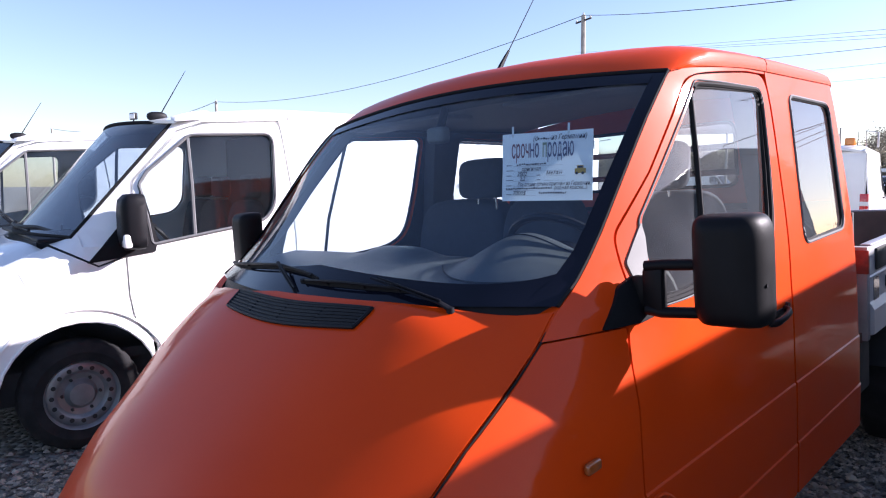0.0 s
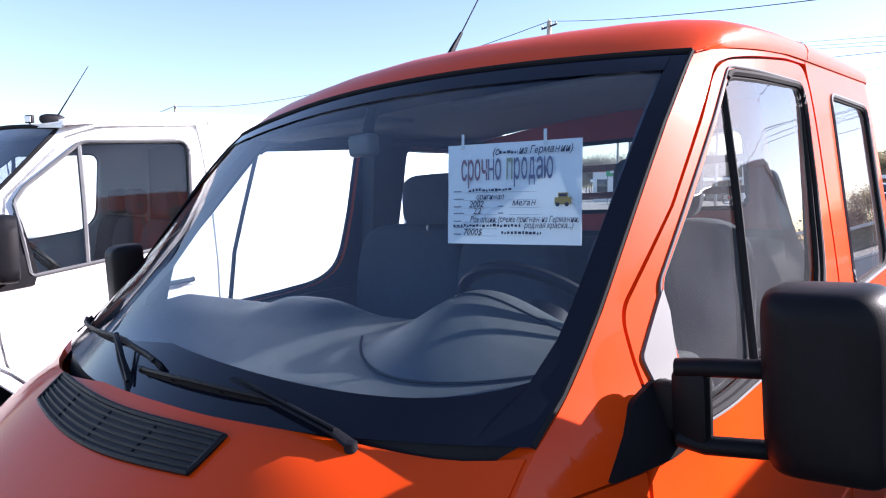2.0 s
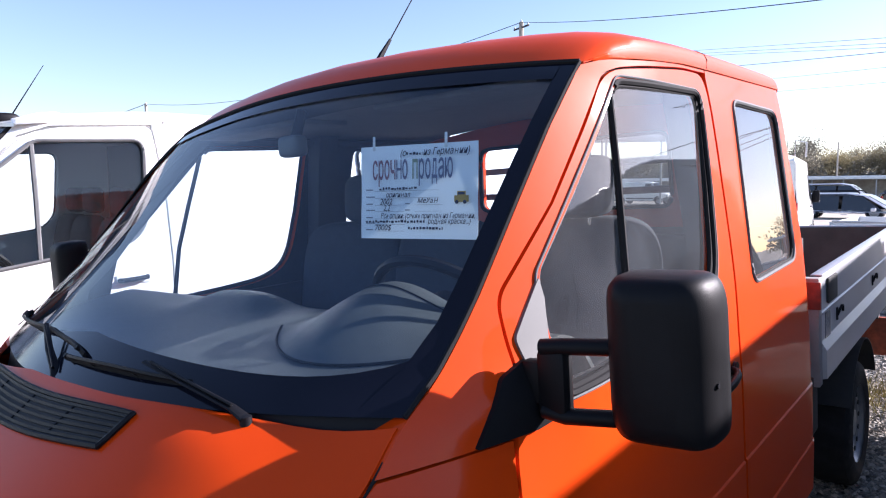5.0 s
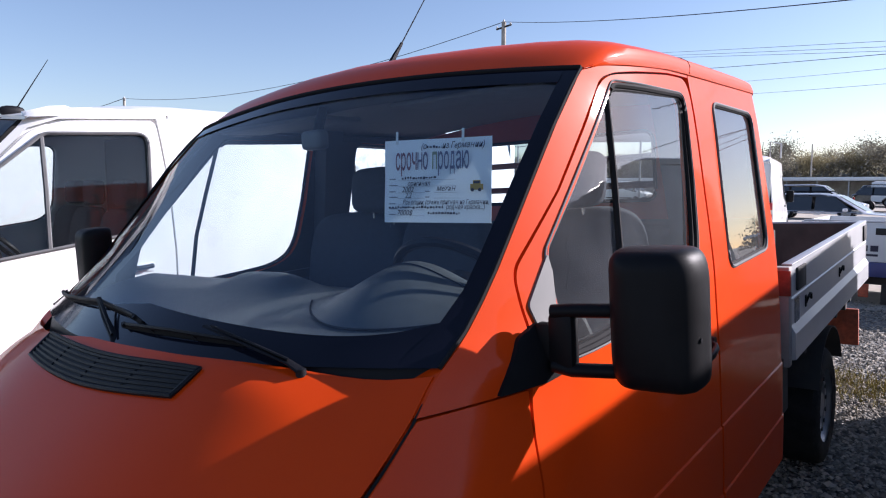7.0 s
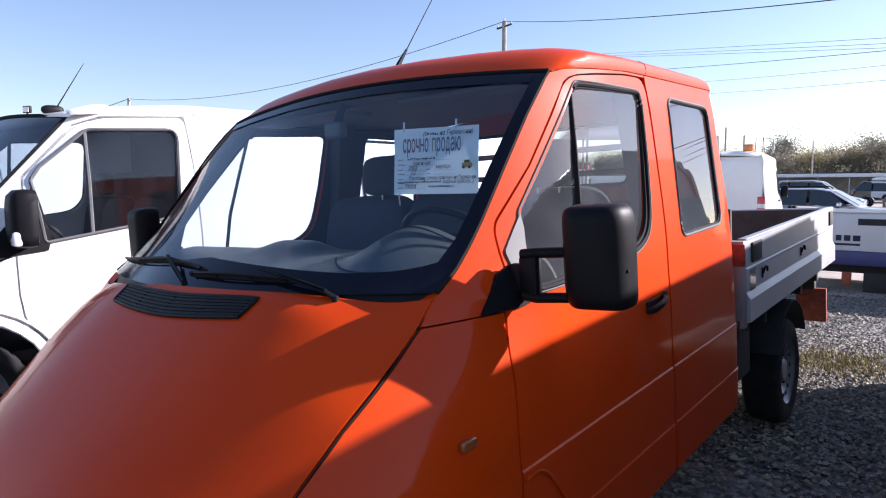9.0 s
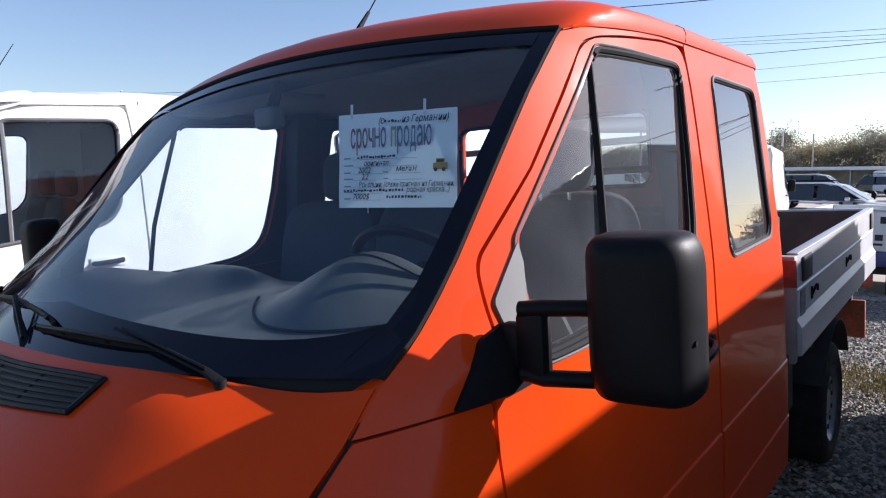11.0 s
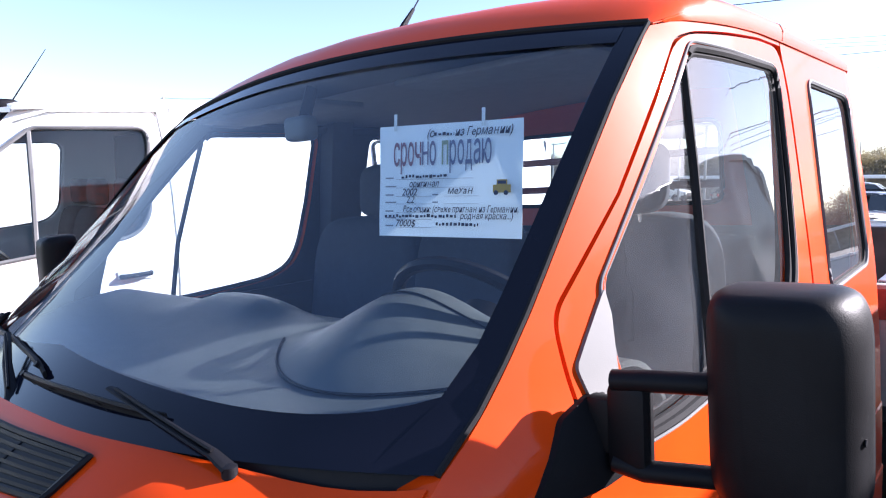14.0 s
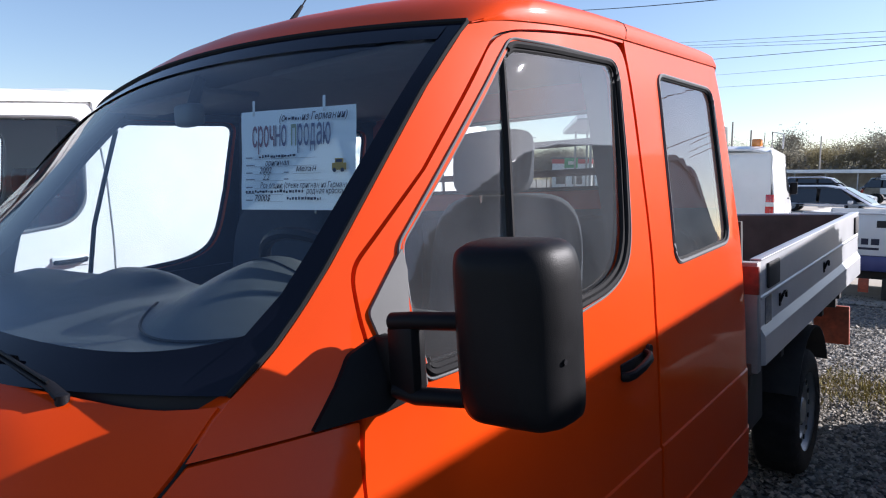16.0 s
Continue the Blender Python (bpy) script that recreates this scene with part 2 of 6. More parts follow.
def thicken(bm, d, inner=0):
    """Gives an open sheet a thickness d (a vector or a length along normals); inner: the material slot of the far face."""
    bmesh.ops.recalc_face_normals(bm, faces=bm.faces)
    bm.normal_update()
    faces = list(bm.faces)
    edge = [e for e in bm.edges if len(e.link_faces) == 1]
    off = {v: (v.normal * d if isinstance(d, float) else Vector(d)) for v in bm.verts}
    twin = {v: bm.verts.new(v.co + off[v]) for v in list(bm.verts)}
    for f in faces:
        bm.faces.new([twin[v] for v in reversed(f.verts)]).material_index = inner
    for e in edge:
        a, b = e.verts
        try:
            bm.faces.new((a, b, twin[b], twin[a]))
        except ValueError:
            pass
    return bm


def tube(points, r, n=8, bm=None, closed=False, taper=None, flat=1.0):
    """A round bar along points; taper: radius at the end; flat squeezes it upright."""
    bm = bm or bmesh.new()
    pts = [Vector(p) for p in points]
    rows, up = [], Vector((0, 0, 1))
    for i, p in enumerate(pts):
        a = pts[i - 1] if (i or closed) else p
        b = pts[(i + 1) % len(pts)] if (i < len(pts) - 1 or closed) else p
        d = (b - a).normalized()
        side = d.cross(up)
        if side.length < 0.05:
            side = d.cross(Vector((1, 0, 0)))
        side.normalize()
        top = side.cross(d)
        rad = r if taper is None else r + (taper - r) * i / max(1, len(pts) - 1)
        rows.append([p + rad * (math.cos(k * 2 * math.pi / n) * side + flat * math.sin(k * 2 * math.pi / n) * top) for k in range(n)])
    if closed:
        rows.append(rows[0])
    bm = grid(rows, bm, close=True)
    if not closed:
        for row in (rows[0], rows[-1]):
            bm.faces.new([bm.verts.new(p) for p in row])
    return bm


def lathe(profile, n=32, axis="x", centre=(0, 0, 0), bm=None):
    """Turns a profile of (along, radius) about an axis."""
    rows = []
    for a, r in profile:
        row = []
        for k in range(n):
            c, s = r * math.cos(k * 2 * math.pi / n), r * math.sin(k * 2 * math.pi / n)
            p = {"x": (a, c, s), "y": (c, a, s), "z": (c, s, a)}[axis]
            row.append(Vector(p) + Vector(centre))
        rows.append(row)
    return grid(rows, bm, close=True)


def rounded(points, n=5):
    """A closed outline of (y, z, radius) corners with rounded corners."""
    out = []
    m = len(points)
    for i, (y, z, r) in enumerate(points):
        p = Vector((y, z))
        if r <= 0:
            out.append(p)
            continue
        a, b = Vector(points[i - 1][:2]) - p, Vector(points[(i + 1) % m][:2]) - p
        ra, rb = min(r, a.length * 0.49), min(r, b.length * 0.49)
        pa, pb = p + a.normalized() * ra, p + b.normalized() * rb
        for k in range(n + 1):
            t = k / n
            out.append(pa * (1 - t) ** 2 + p * 2 * t * (1 - t) + pb * t * t)
    return out


def dense(outline, step=0.04):
    out = []
    for a, b in zip(outline, outline[1:] + outline[:1]):
        k = max(1, int((b - a).length / step))
        out += [a + (b - a) * i / k for i in range(k)]
    return out


def panel(outline, holes, place, thick, zs=(), ys=(), inner=0):
    """A sheet-metal panel: an outline with holes in the (y, z) plane, laid on a curved surface by place(y, z), with a thickness."""
    bm = bmesh.new()
    edges = []
    for loop in [outline, *holes]:
        vs = [bm.verts.new((0, p[0], p[1])) for p in dense(loop)]
        edges += [bm.edges.new((a, b)) for a, b in zip(vs, vs[1:] + vs[:1])]
    bmesh.ops.triangle_fill(bm, use_beauty=True, use_dissolve=False, edges=edges, normal=(1, 0, 0))
    for z in zs:
        bmesh.ops.bisect_plane(bm, geom=bm.verts[:] + bm.edges[:] + bm.faces[:], dist=1e-6, plane_co=(0, 0, z), plane_no=(0, 0, 1))
    for y in ys:
        bmesh.ops.bisect_plane(bm, geom=bm.verts[:] + bm.edges[:] + bm.faces[:], dist=1e-6, plane_co=(0, y, 0), plane_no=(0, 1, 0))
    for v in bm.verts:
        v.co = Vector(place(v.co.y, v.co.z))
    return thicken(bm, (-thick, 0, 0), inner) if thick else bm


def flip(bm):
    """The mirror image across x = 0."""
    for v in bm.verts:
        v.co.x = -v.co.x
    bmesh.ops.reverse_faces(bm, faces=bm.faces)
    return bm


def both(name, make, mat, parent, label="", inner=None):
    """A part of the driver's side and its mirror image on the passenger's side."""
    return part(name, make(), mat, parent, label, 32, inner), part(name, flip(make()), mat, parent, label, 32, inner)


def curve_of(xs, ys, blur=0.03):
    """A smooth function through a broken line."""
    g = np.linspace(xs[0] - 0.2, xs[-1] + 0.2, 800)
    v = np.interp(g, xs, ys)
    k = np.exp(-0.5 * ((np.arange(-150, 151) * (g[1] - g[0])) / blur) ** 2)
    v = np.convolve(np.pad(v, 150, mode="edge"), k / k.sum(), mode="valid")
    return lambda q: float(np.interp(q, g, v))


# ---- the orange pick-up truck (its own axes: x to the driver's side, y to the tail, z up) ----
LEANING = Matrix(((0.9991, 0.0, -0.0435, 0.0), (-0.0016, 0.9993, -0.0377, 0.0), (0.0434, 0.0377, 0.9983, -0.31), (0, 0, 0, 1)))
truck = thing("pickup_truck", "orange-red crew-cab dropside pickup truck with black mirrors, parked on gravel", "truck", m=LEANING)

base_x = curve_of([0.3, 0.6, 0.9, 1.1, 1.3, 1.56, 2.1, 2.17], [0.895, 0.915, 0.922, 0.922, 0.918, 0.902, 0.832, 0.812], 0.05)
pull_x = curve_of([0.6, 1.0, 1.3, 1.567, 2.16], [0.20, 0.17, 0.135, 0.11, 0.036], 0.04)
seam_z = curve_of([-0.90, -0.80, -0.72, -0.62, -0.42, -0.32, -0.16, -0.07, 0.0], [0.62, 0.78, 0.90, 1.04, 1.215, 1.30, 1.405, 1.468, 1.54], 0.015)


# where the body side ends at the windscreen or the bonnet, by height
front_y = curve_of([0.62, 0.78, 0.90, 1.04, 1.215, 1.30, 1.405, 1.468, 1.52, 1.545, 1.56, 1.60, 1.65, 1.70, 1.865, 2.0, 2.11, 2.135, 2.20],
                   [-0.90, -0.80, -0.72, -0.62, -0.42, -0.32, -0.16, -0.07, -0.02, 0.008, 0.045, 0.10, 0.155, 0.205, 0.35, 0.47, 0.585, 0.621, 0.70], 0.012)
reach_at = curve_of([1.0, 1.41, 1.55, 2.2], [0.55, 0.55, 0.44, 0.30], 0.04)
# lower edge of the roof above the doors
roof_edge = curve_of([0.40, 0.60, 0.66, 0.72, 0.84, 1.10, 1.26, 2.15], [2.134, 2.135, 2.146, 2.156, 2.164, 2.178, 2.179, 2.176], 0.015)


def side_x(y, z):
    x = base_x(z)
    d = max(0.0, y - front_y(z))
    x -= pull_x(z) * max(0.0, 1 - d / reach_at(z)) ** 1.7
    if y < -0.10:
        x -= 0.16 * (-0.10 - y) ** 2
    if y > 2.04:
        x -= 4.0 * (y - 2.04) ** 2
    for zc in (1.068, 0.848):
        x += 0.0045 * min(1.0, max(0.0, (zc + 0.0025 - z) / 0.005))
    return x


def on_side(off=0.0):
    return lambda y, z: (side_x(y, z) + off, y, z)


ZS = [0.65 + 0.05 * i for i in range(31)] + [0.8455, 0.8505, 1.0655, 1.0705]
YS = [-0.6 + 0.08 * i for i in range(33)] + [2.04, 2.07, 2.10]

ZP, YP = [1.48 + 0.025 * i for i in range(29)], [-0.05 + 0.025 * i for i in range(34)] + [0.85 + 0.08 * i for i in range(6)]
ZF, YF = [0.78 + 0.02 * i for i in range(36)], [-0.66 + 0.025 * i for i in range(32)]


DOOR = rounded([(0.118, 0.66, 0.02), (0.138, 1.07, 0), (0.135, 1.22, 0), (0.153, 1.375, 0.05), (0.178, 1.46, 0.03), (0.222, 1.56, 0.03), (0.226, 1.62, 0.02), (0.236, 1.688, 0.03), (0.418, 1.845, 0),
                (0.594, 2.026, 0.05), (0.683, 2.123, 0.08), (0.84, 2.138, 0.1), (1.10, 2.158, 0.05), (1.262, 2.158, 0.06), (1.258, 1.95, 0), (1.247, 1.70, 0), (1.222, 1.44, 0), (1.215, 1.2, 0), (1.212, 0.66, 0.02)])
WINDOW = rounded([(0.311, 1.508, 0.02), (0.80, 1.528, 0), (0.99, 1.545, 0.09), (1.105, 1.61, 0.10), (1.155, 1.83, 0), (1.196, 2.104, 0.05), (0.720, 2.101, 0.02), (0.677, 2.060, 0.02), (0.479, 1.861, 0), (0.335, 1.722, 0.02), (0.313, 1.608, 0.03)])
REAR_WINDOW = rounded([(1.405, 1.545, 0.06), (1.925, 1.555, 0.06), (1.965, 2.085, 0.06), (1.475, 2.10, 0.05)])
REAR_PANEL = rounded([(1.228, 0.66, 0), (2.13, 0.66, 0), (2.14, 2.10, 0.02), (2.13, 2.181, 0.02), (1.279, 2.183, 0.004), (1.275, 1.95, 0), (1.262, 1.70, 0), (1.238, 1.44, 0), (1.230, 1.2, 0)])
PILLAR = rounded([(front_y(q), q, 0) for q in (1.485, 1.50, 1.52, 1.54, 1.555, 1.57, 1.585, 1.60, 1.625, 1.65, 1.70, 1.75, 1.80, 1.865, 1.93, 2.0, 2.06, 2.11, 2.131)]
                 + [(0.668, 2.142, 0), (0.74, 2.159, 0), (0.84, 2.168, 0), (1.10, 2.182, 0), (1.272, 2.184, 0), (1.272, 2.1655, 0), (1.10, 2.1645, 0.02), (0.84, 2.145, 0.05), (0.745, 2.134, 0.02), (0.674, 2.1165, 0.03), (0.586, 2.029, 0.03), (0.4115, 1.8475, 0), (0.2305, 1.6925, 0.03), (0.219, 1.62, 0.02), (0.215, 1.56, 0.03), (0.174, 1.474, 0.005),
                    (0.083, 1.474, 0), (front_y(1.474), 1.474, 0)])
FENDER = rounded([(-0.066, 1.469, 0.003), (0.083, 1.470, 0), (0.172, 1.470, 0.006), (0.147, 1.375, 0.05), (0.129, 1.22, 0), (0.131, 1.07, 0), (0.108, 0.78, 0), (0.02, 0.94, 0.08), (-0.12, 1.03, 0.1), (-0.34, 1.02, 0.1), (-0.56, 0.95, 0.05), (-0.66, 0.94, 0),
                  (-0.60, 1.058, 0), (-0.42, 1.212, 0), (-0.32, 1.296, 0), (-0.16, 1.400, 0)])

both("front_wing", lambda: panel(FENDER, [], on_side(), 0.012, ZF, YF), ORANGE, truck)
both("windscreen_pillar", lambda: panel(PILLAR, [], on_side(), 0.05, ZP, YP, 1), ORANGE, truck, "", TRIM)
door_l, door_r = both("door", lambda: panel(DOOR, [WINDOW], on_side(), 0.03, ZS, YS, 1), ORANGE, truck, "orange cab door with a black-framed window", BLACK)
side_l, side_r = both("rear_side_panel", lambda: panel(REAR_PANEL, [REAR_WINDOW], on_side(), 0.03, ZS, YS, 1), ORANGE, truck, "", TRIM)

# dark inside skin behind the seams
for s in (1, -1):
    rows = [[(s * (side_x(y, z) - 0.034), y, z) for y in (0.085, 0.12, 0.16, 0.22, 0.3)] for z in (0.6, 0.75, 0.9, 1.05, 1.2, 1.3, 1.4, 1.45)]
    part("door_jamb", thicken(grid(rows), (-s * 0.01, 0, 0)), CHASSIS, truck)
    rows = [[(s * (side_x(y, z) - 0.036), y, z) for y in (1.20, 1.245, 1.30)] for z in (0.6, 1.0, 1.4, 1.7, 2.0, 2.15)]
    part("centre_pillar", thicken(grid(rows), (-s * 0.07, 0, 0)), TRIM, truck)
    rows = [[(s * (side_x(front_y(z) + d, z) - 0.052), front_y(z) + d, z) for d in (0.02, 0.045, 0.07, 0.095)] for z in (1.56, 1.7, 1.85, 2.0, 2.13)]
    part("pillar_trim", thicken(grid(rows), (-s * 0.02, 0, 0)), TRIM, truck)

    gap = dense(DOOR, 0.05)
    gap = [p for p in gap if p[1] > 1.53]
    start = max(range(len(gap)), key=lambda i: (gap[i] - gap[i - 1]).length)
    gap = gap[start:] + gap[:start]
    mid = sum(gap, Vector((0, 0))) / len(gap)
    rows = [[(s * (side_x(q[0], min(q[1], 2.165)) - 0.014), q[0], q[1]) for q in (p + (p - mid).normalized() * 0.03, p, p - (p - mid).normalized() * 0.03)] for p in gap]
    part("door_frame", thicken(grid(rows), (-s * 0.008, 0, 0)), TRIM, truck)


def seal(outline, off, r, parent, mat=RUBBER, name="window_seal", s=1):
    pts = [(s * (side_x(p[0], p[1]) + off), p[0], p[1]) for p in dense(outline, 0.03)]
    return part(name, tube(pts, r, 6, closed=True), mat, parent)


def shrink(outline, d):
    c = sum(outline, Vector((0, 0))) / len(outline)
    return [p + (c - p).normalized() * d for p in outline]


def open_seal(outline, off, r, parent, name, s):
    """A seal round the window's foot, rear and head, open along its raked front edge."""
    pts = dense(outline, 0.03)
    front = [p[0] < 0.70 and p[1] > 1.56 for p in pts]
    k = next(i for i in range(len(pts)) if front[i - 1] and not front[i])
    pts = [p for p in pts[k:] + pts[:k] if not (p[0] < 0.70 and p[1] > 1.56)]
    return part(name, tube([(s * (side_x(p[0], p[1]) + off), p[0], p[1]) for p in pts], r, 6), RUBBER, parent)


for s, door, back in ((1, door_l, side_l), (-1, door_r, side_r)):
    open_seal(WINDOW, -0.002, 0.0075, door, "window_seal", s)
    open_seal(shrink(WINDOW, 0.012), -0.010, 0.007, door, "window_frame", s)
    seal(WINDOW, -0.004, 0.0042, door, GREYRUBBER, s=s)
    seal(shrink(WINDOW, -0.012), 0.0015, 0.003, door, GREYRUBBER, name="window_trim", s=s)
    pane = panel(WINDOW, [], lambda y, z: (side_x(y, z) - 0.022 + 0.026 * (z - 1.5), y, z), 0.0, ZS, YS)
    p = part("pane", pane if s > 0 else flip(pane), SIDEGLASS, door)
    bar = [(s * (side_x(y, z) - 0.008), y, z) for y, z in ((0.687, 2.065), (0.64, 1.88), (0.60, 1.72), (0.575, 1.525))]
    part("window_divider", tube(bar, 0.0085, 6), RUBBER, door)
    seal(REAR_WINDOW, 0.000, 0.0065, back, GREYRUBBER, s=s)
    seal(shrink(REAR_WINDOW, 0.009), -0.006, 0.005, back, s=s)
    pane = panel(REAR_WINDOW, [], on_side(-0.008), 0.0, ZS, YS)
    part("pane", pane if s > 0 else flip(pane), SIDEGLASS, back)
    # inside lining of the door below the window and round it
    rows = [[(s * (side_x(y, z) - 0.034 - 0.03 * (z < 1.5)), y, z) for y in (0.24, 0.5, 0.8, 1.05, 1.2)] for z in (0.7, 1.0, 1.3, 1.48, 1.515)]
    part("door_lining", thicken(grid(rows), (-s * 0.012, 0, 0)), BLACK, door)
    # door handle with its recess plate
    hx = side_x(1.05, 1.33)
    bm = block(hx - 0.002, hx + 0.005, 0.990, 1.140, 1.316, 1.356, 0.003)
    if s < 0:
        flip(bm)
    plate = part("handle_plate", bm, BLACK, door)
    bm = tube([(hx + 0.004, 0.99, 1.326), (hx + 0.018, 0.996, 1.327), (hx + 0.026, 1.012, 1.330), (hx + 0.030, 1.06, 1.338), (hx + 0.028, 1.105, 1.347), (hx + 0.020, 1.122, 1.350), (hx + 0.004, 1.13, 1.352)], 0.0095, 10, flat=1.3)
    lathe([(hx + 0.003, 0.0), (hx + 0.003, 0.016), (hx + 0.012, 0.015), (hx + 0.012, 0.0)], 12, "x", (0, 1.15, 1.356), bm)
    part("door_handle", flip(bm) if s < 0 else bm, BLACK, plate)
    # lip of the wheel arch running into the door
    lip = [(s * (side_x(0.14 + 0.02 * i, 1.0) + 0.004), 0.14 + 0.02 * i, 1.045 + 0.018 * math.sin(i * 0.35) - 0.0012 * i * i) for i in range(14)]
    part("arch_lip", tube(lip, 0.006, 6), ORANGE, door)
    # side indicator
    ix = side_x(-0.055, 1.205)
    bm = block(ix - 0.003, ix + 0.014, -0.085, -0.03, 1.192, 1.219, 0.007, 3)
    part("side_indicator", flip(bm) if s < 0 else bm, AMBER, truck, "small amber side indicator")

for s in (1, -1):
    line = [(s * (side_x(y, seam_z(y) - 0.004) - 0.006), y, seam_z(y) - 0.004) for y in [-0.88 + 0.04 * i for i in range(23)]]
    part("bonnet_seal", tube(line, 0.0032, 6), RUBBER, truck)

# bonnet: ruled between its seams, higher along the middle
bonnet_z = curve_of([-0.96, -0.90, -0.84, -0.76, -0.66, -0.50, -0.35, -0.19, -0.1, 0.0], [0.70, 0.86, 0.99, 1.11, 1.205, 1.330, 1.445, 1.562, 1.583, 1.592], 0.018)


def bonnet(u, v):
    rear, nose = -0.195 * (1 - u * u) - 0.008 - 0.014 * math.exp(-((abs(u) - 0.42) / 0.22) ** 2), -0.93 + 0.20 * abs(u) ** 2.6
    rear -= 0.030 * max(0.0, min(1.0, (-0.15 - u) / 0.4))
    y = rear + (nose - rear) * v
    zs, zc = seam_z(y), bonnet_z(y)
    z = zs + 0.004 + max(0.0, zc - zs) * (1 - abs(u) ** 3.2)
    return (u * (side_x(y, seam_z(y) - 0.004) - 0.010), y, z)


us = [-1 + i / 20 for i in range(41)]
vs = sorted(set([i / 32 for i in range(33)] + [0.008]))
hood = part("bonnet", thicken(grid([[bonnet(u, v) for u in us] for v in vs]), -0.014), ORANGE, truck, "faded orange sloping bonnet")


def on_bonnet(x, y, up=0.0):
    w = side_x(y, seam_z(y) - 0.004) - 0.007
    zs, zc = seam_z(y), bonnet_z(y)
    return Vector((x, y - 0.6 * up, zs + 0.004 + max(0.0, zc - zs) * (1 - abs(x / w) ** 3.2) + 0.8 * up))


VW, VD = 0.342, 0.058


def vent_at(a, b, up):
    """A point of the air intake: a across from -1 to 1, b from its rear edge to its front edge."""
    x = 0.016 + a * (VW - 0.012 * b)
    return on_bonnet(x, -0.232 + 0.026 * a * a - VD * b * (1 + 0.12 * (1 - a * a)), up)


ac = [-1 + i / 12 for i in range(25)]
vent = part("bonnet_vent", thicken(grid([[vent_at(a, k / 4, 0.003) for a in ac] for k in range(5)]), -0.004), CHASSIS, truck, "black slatted air intake")
rim = [vent_at(a, 0, 0.004) for a in ac] + [vent_at(1, k / 4, 0.004) for k in range(1, 4)] + [vent_at(-a, 1, 0.004) for a in ac] + [vent_at(-1, 1 - k / 4, 0.004) for k in range(1, 4)]
part("vent_frame", tube(rim, 0.0055, 6, closed=True), BLACK, vent)
for k in range(6):
    b = (k + 0.75) / 6.5
    rows = [[vent_at(a, b - 0.035, 0.0075) for a in ac], [vent_at(a, b + 0.03, 0.0055) for a in ac]]
    part("vent_slat", thicken(grid(rows), (0, 0.003, -0.004)), BLACK, vent)
for k in range(3):
    part("vent_rib", tube([vent_at(-0.5 + 0.5 * k, i / 4, 0.004) for i in range(5)], 0.002, 5), BLACK, vent)

# front end below the bonnet
rows = [[(u * 0.74, -0.95 + 0.20 * abs(u) ** 2.6 - dy, z) for u in [-1 + i / 10 for i in range(21)]] for z, dy in ((0.86, 0.0), (0.72, 0.03), (0.62, 0.05), (0.60, 0.09), (0.45, 0.1), (0.42, 0.05))]
part("front_bumper", thicken(grid(rows), 0.01), BLACK, truck, "dark grey plastic front bumper")

# windscreen: a bent, raked pane
def screen(u, v, off=0.0):
    z0 = 1.542 + (2.135 - 1.542) * v
    x = u * (side_x(front_y(z0), z0) - 0.004)
    y = 0.62 * v + (front_y(z0) - 0.62 * v) * abs(u) ** (5 if u > 0 else 9) - (0.20 - 0.075 * v) * (1 - u * u)
    return (x, y - off * 0.72, z0 + 0.034 * v * (1 - u * u) + off * 0.69)


us, vs = [-1 + i / 16 for i in range(33)], [i / 14 for i in range(15)]
part("windscreen", grid([[screen(u, v) for u in us] for v in vs]), SCREEN, truck, "large raked windscreen with a black border")


def band(uf, vf, name):
    part(name, grid([[screen(uf(a, b), vf(a, b), 0.004) for a in [i / 40 for i in range(41)]] for b in [i / 10 for i in range(11)]]), FRIT, truck)


for s in (-1, 1):
    band(lambda a, b: s * (1.0 - 0.047 * a - 0.05 * a * max(0.0, 1 - b / 0.22) ** 2), lambda a, b: b, "windscreen_border")
band(lambda a, b: (-1 + 2 * a) * 0.955, lambda a, b: 0.935 + 0.065 * b, "windscreen_border")
band(lambda a, b: (-1 + 2 * a) * 0.95, lambda a, b: (0.135 - 0.085 * abs(-1 + 2 * a) + 0.065 * abs(-1 + 2 * a) ** 8) * b, "windscreen_border")
edge = [screen(1, i / 12, 0.004) for i in range(13)]
for s in (-1, 1):
    part("windscreen_seal", tube([(s * p[0], p[1], p[2]) for p in edge], 0.0045, 6), RUBBER, truck)
part("windscreen_seal", tube([screen(u, 1, 0.004) for u in us], 0.007, 6), RUBBER, truck)
# scuttle under the wipers
rows = [[Vector(screen(u, 0.0)) + Vector((0, d, dz)) for u in [q * 0.985 for q in us]] for d, dz in ((0.02, 0.004), (0.004, -0.03), (-0.010, -0.075))]
part("scuttle", thicken(grid(rows), 0.006), BLACK, truck, "black plastic scuttle")

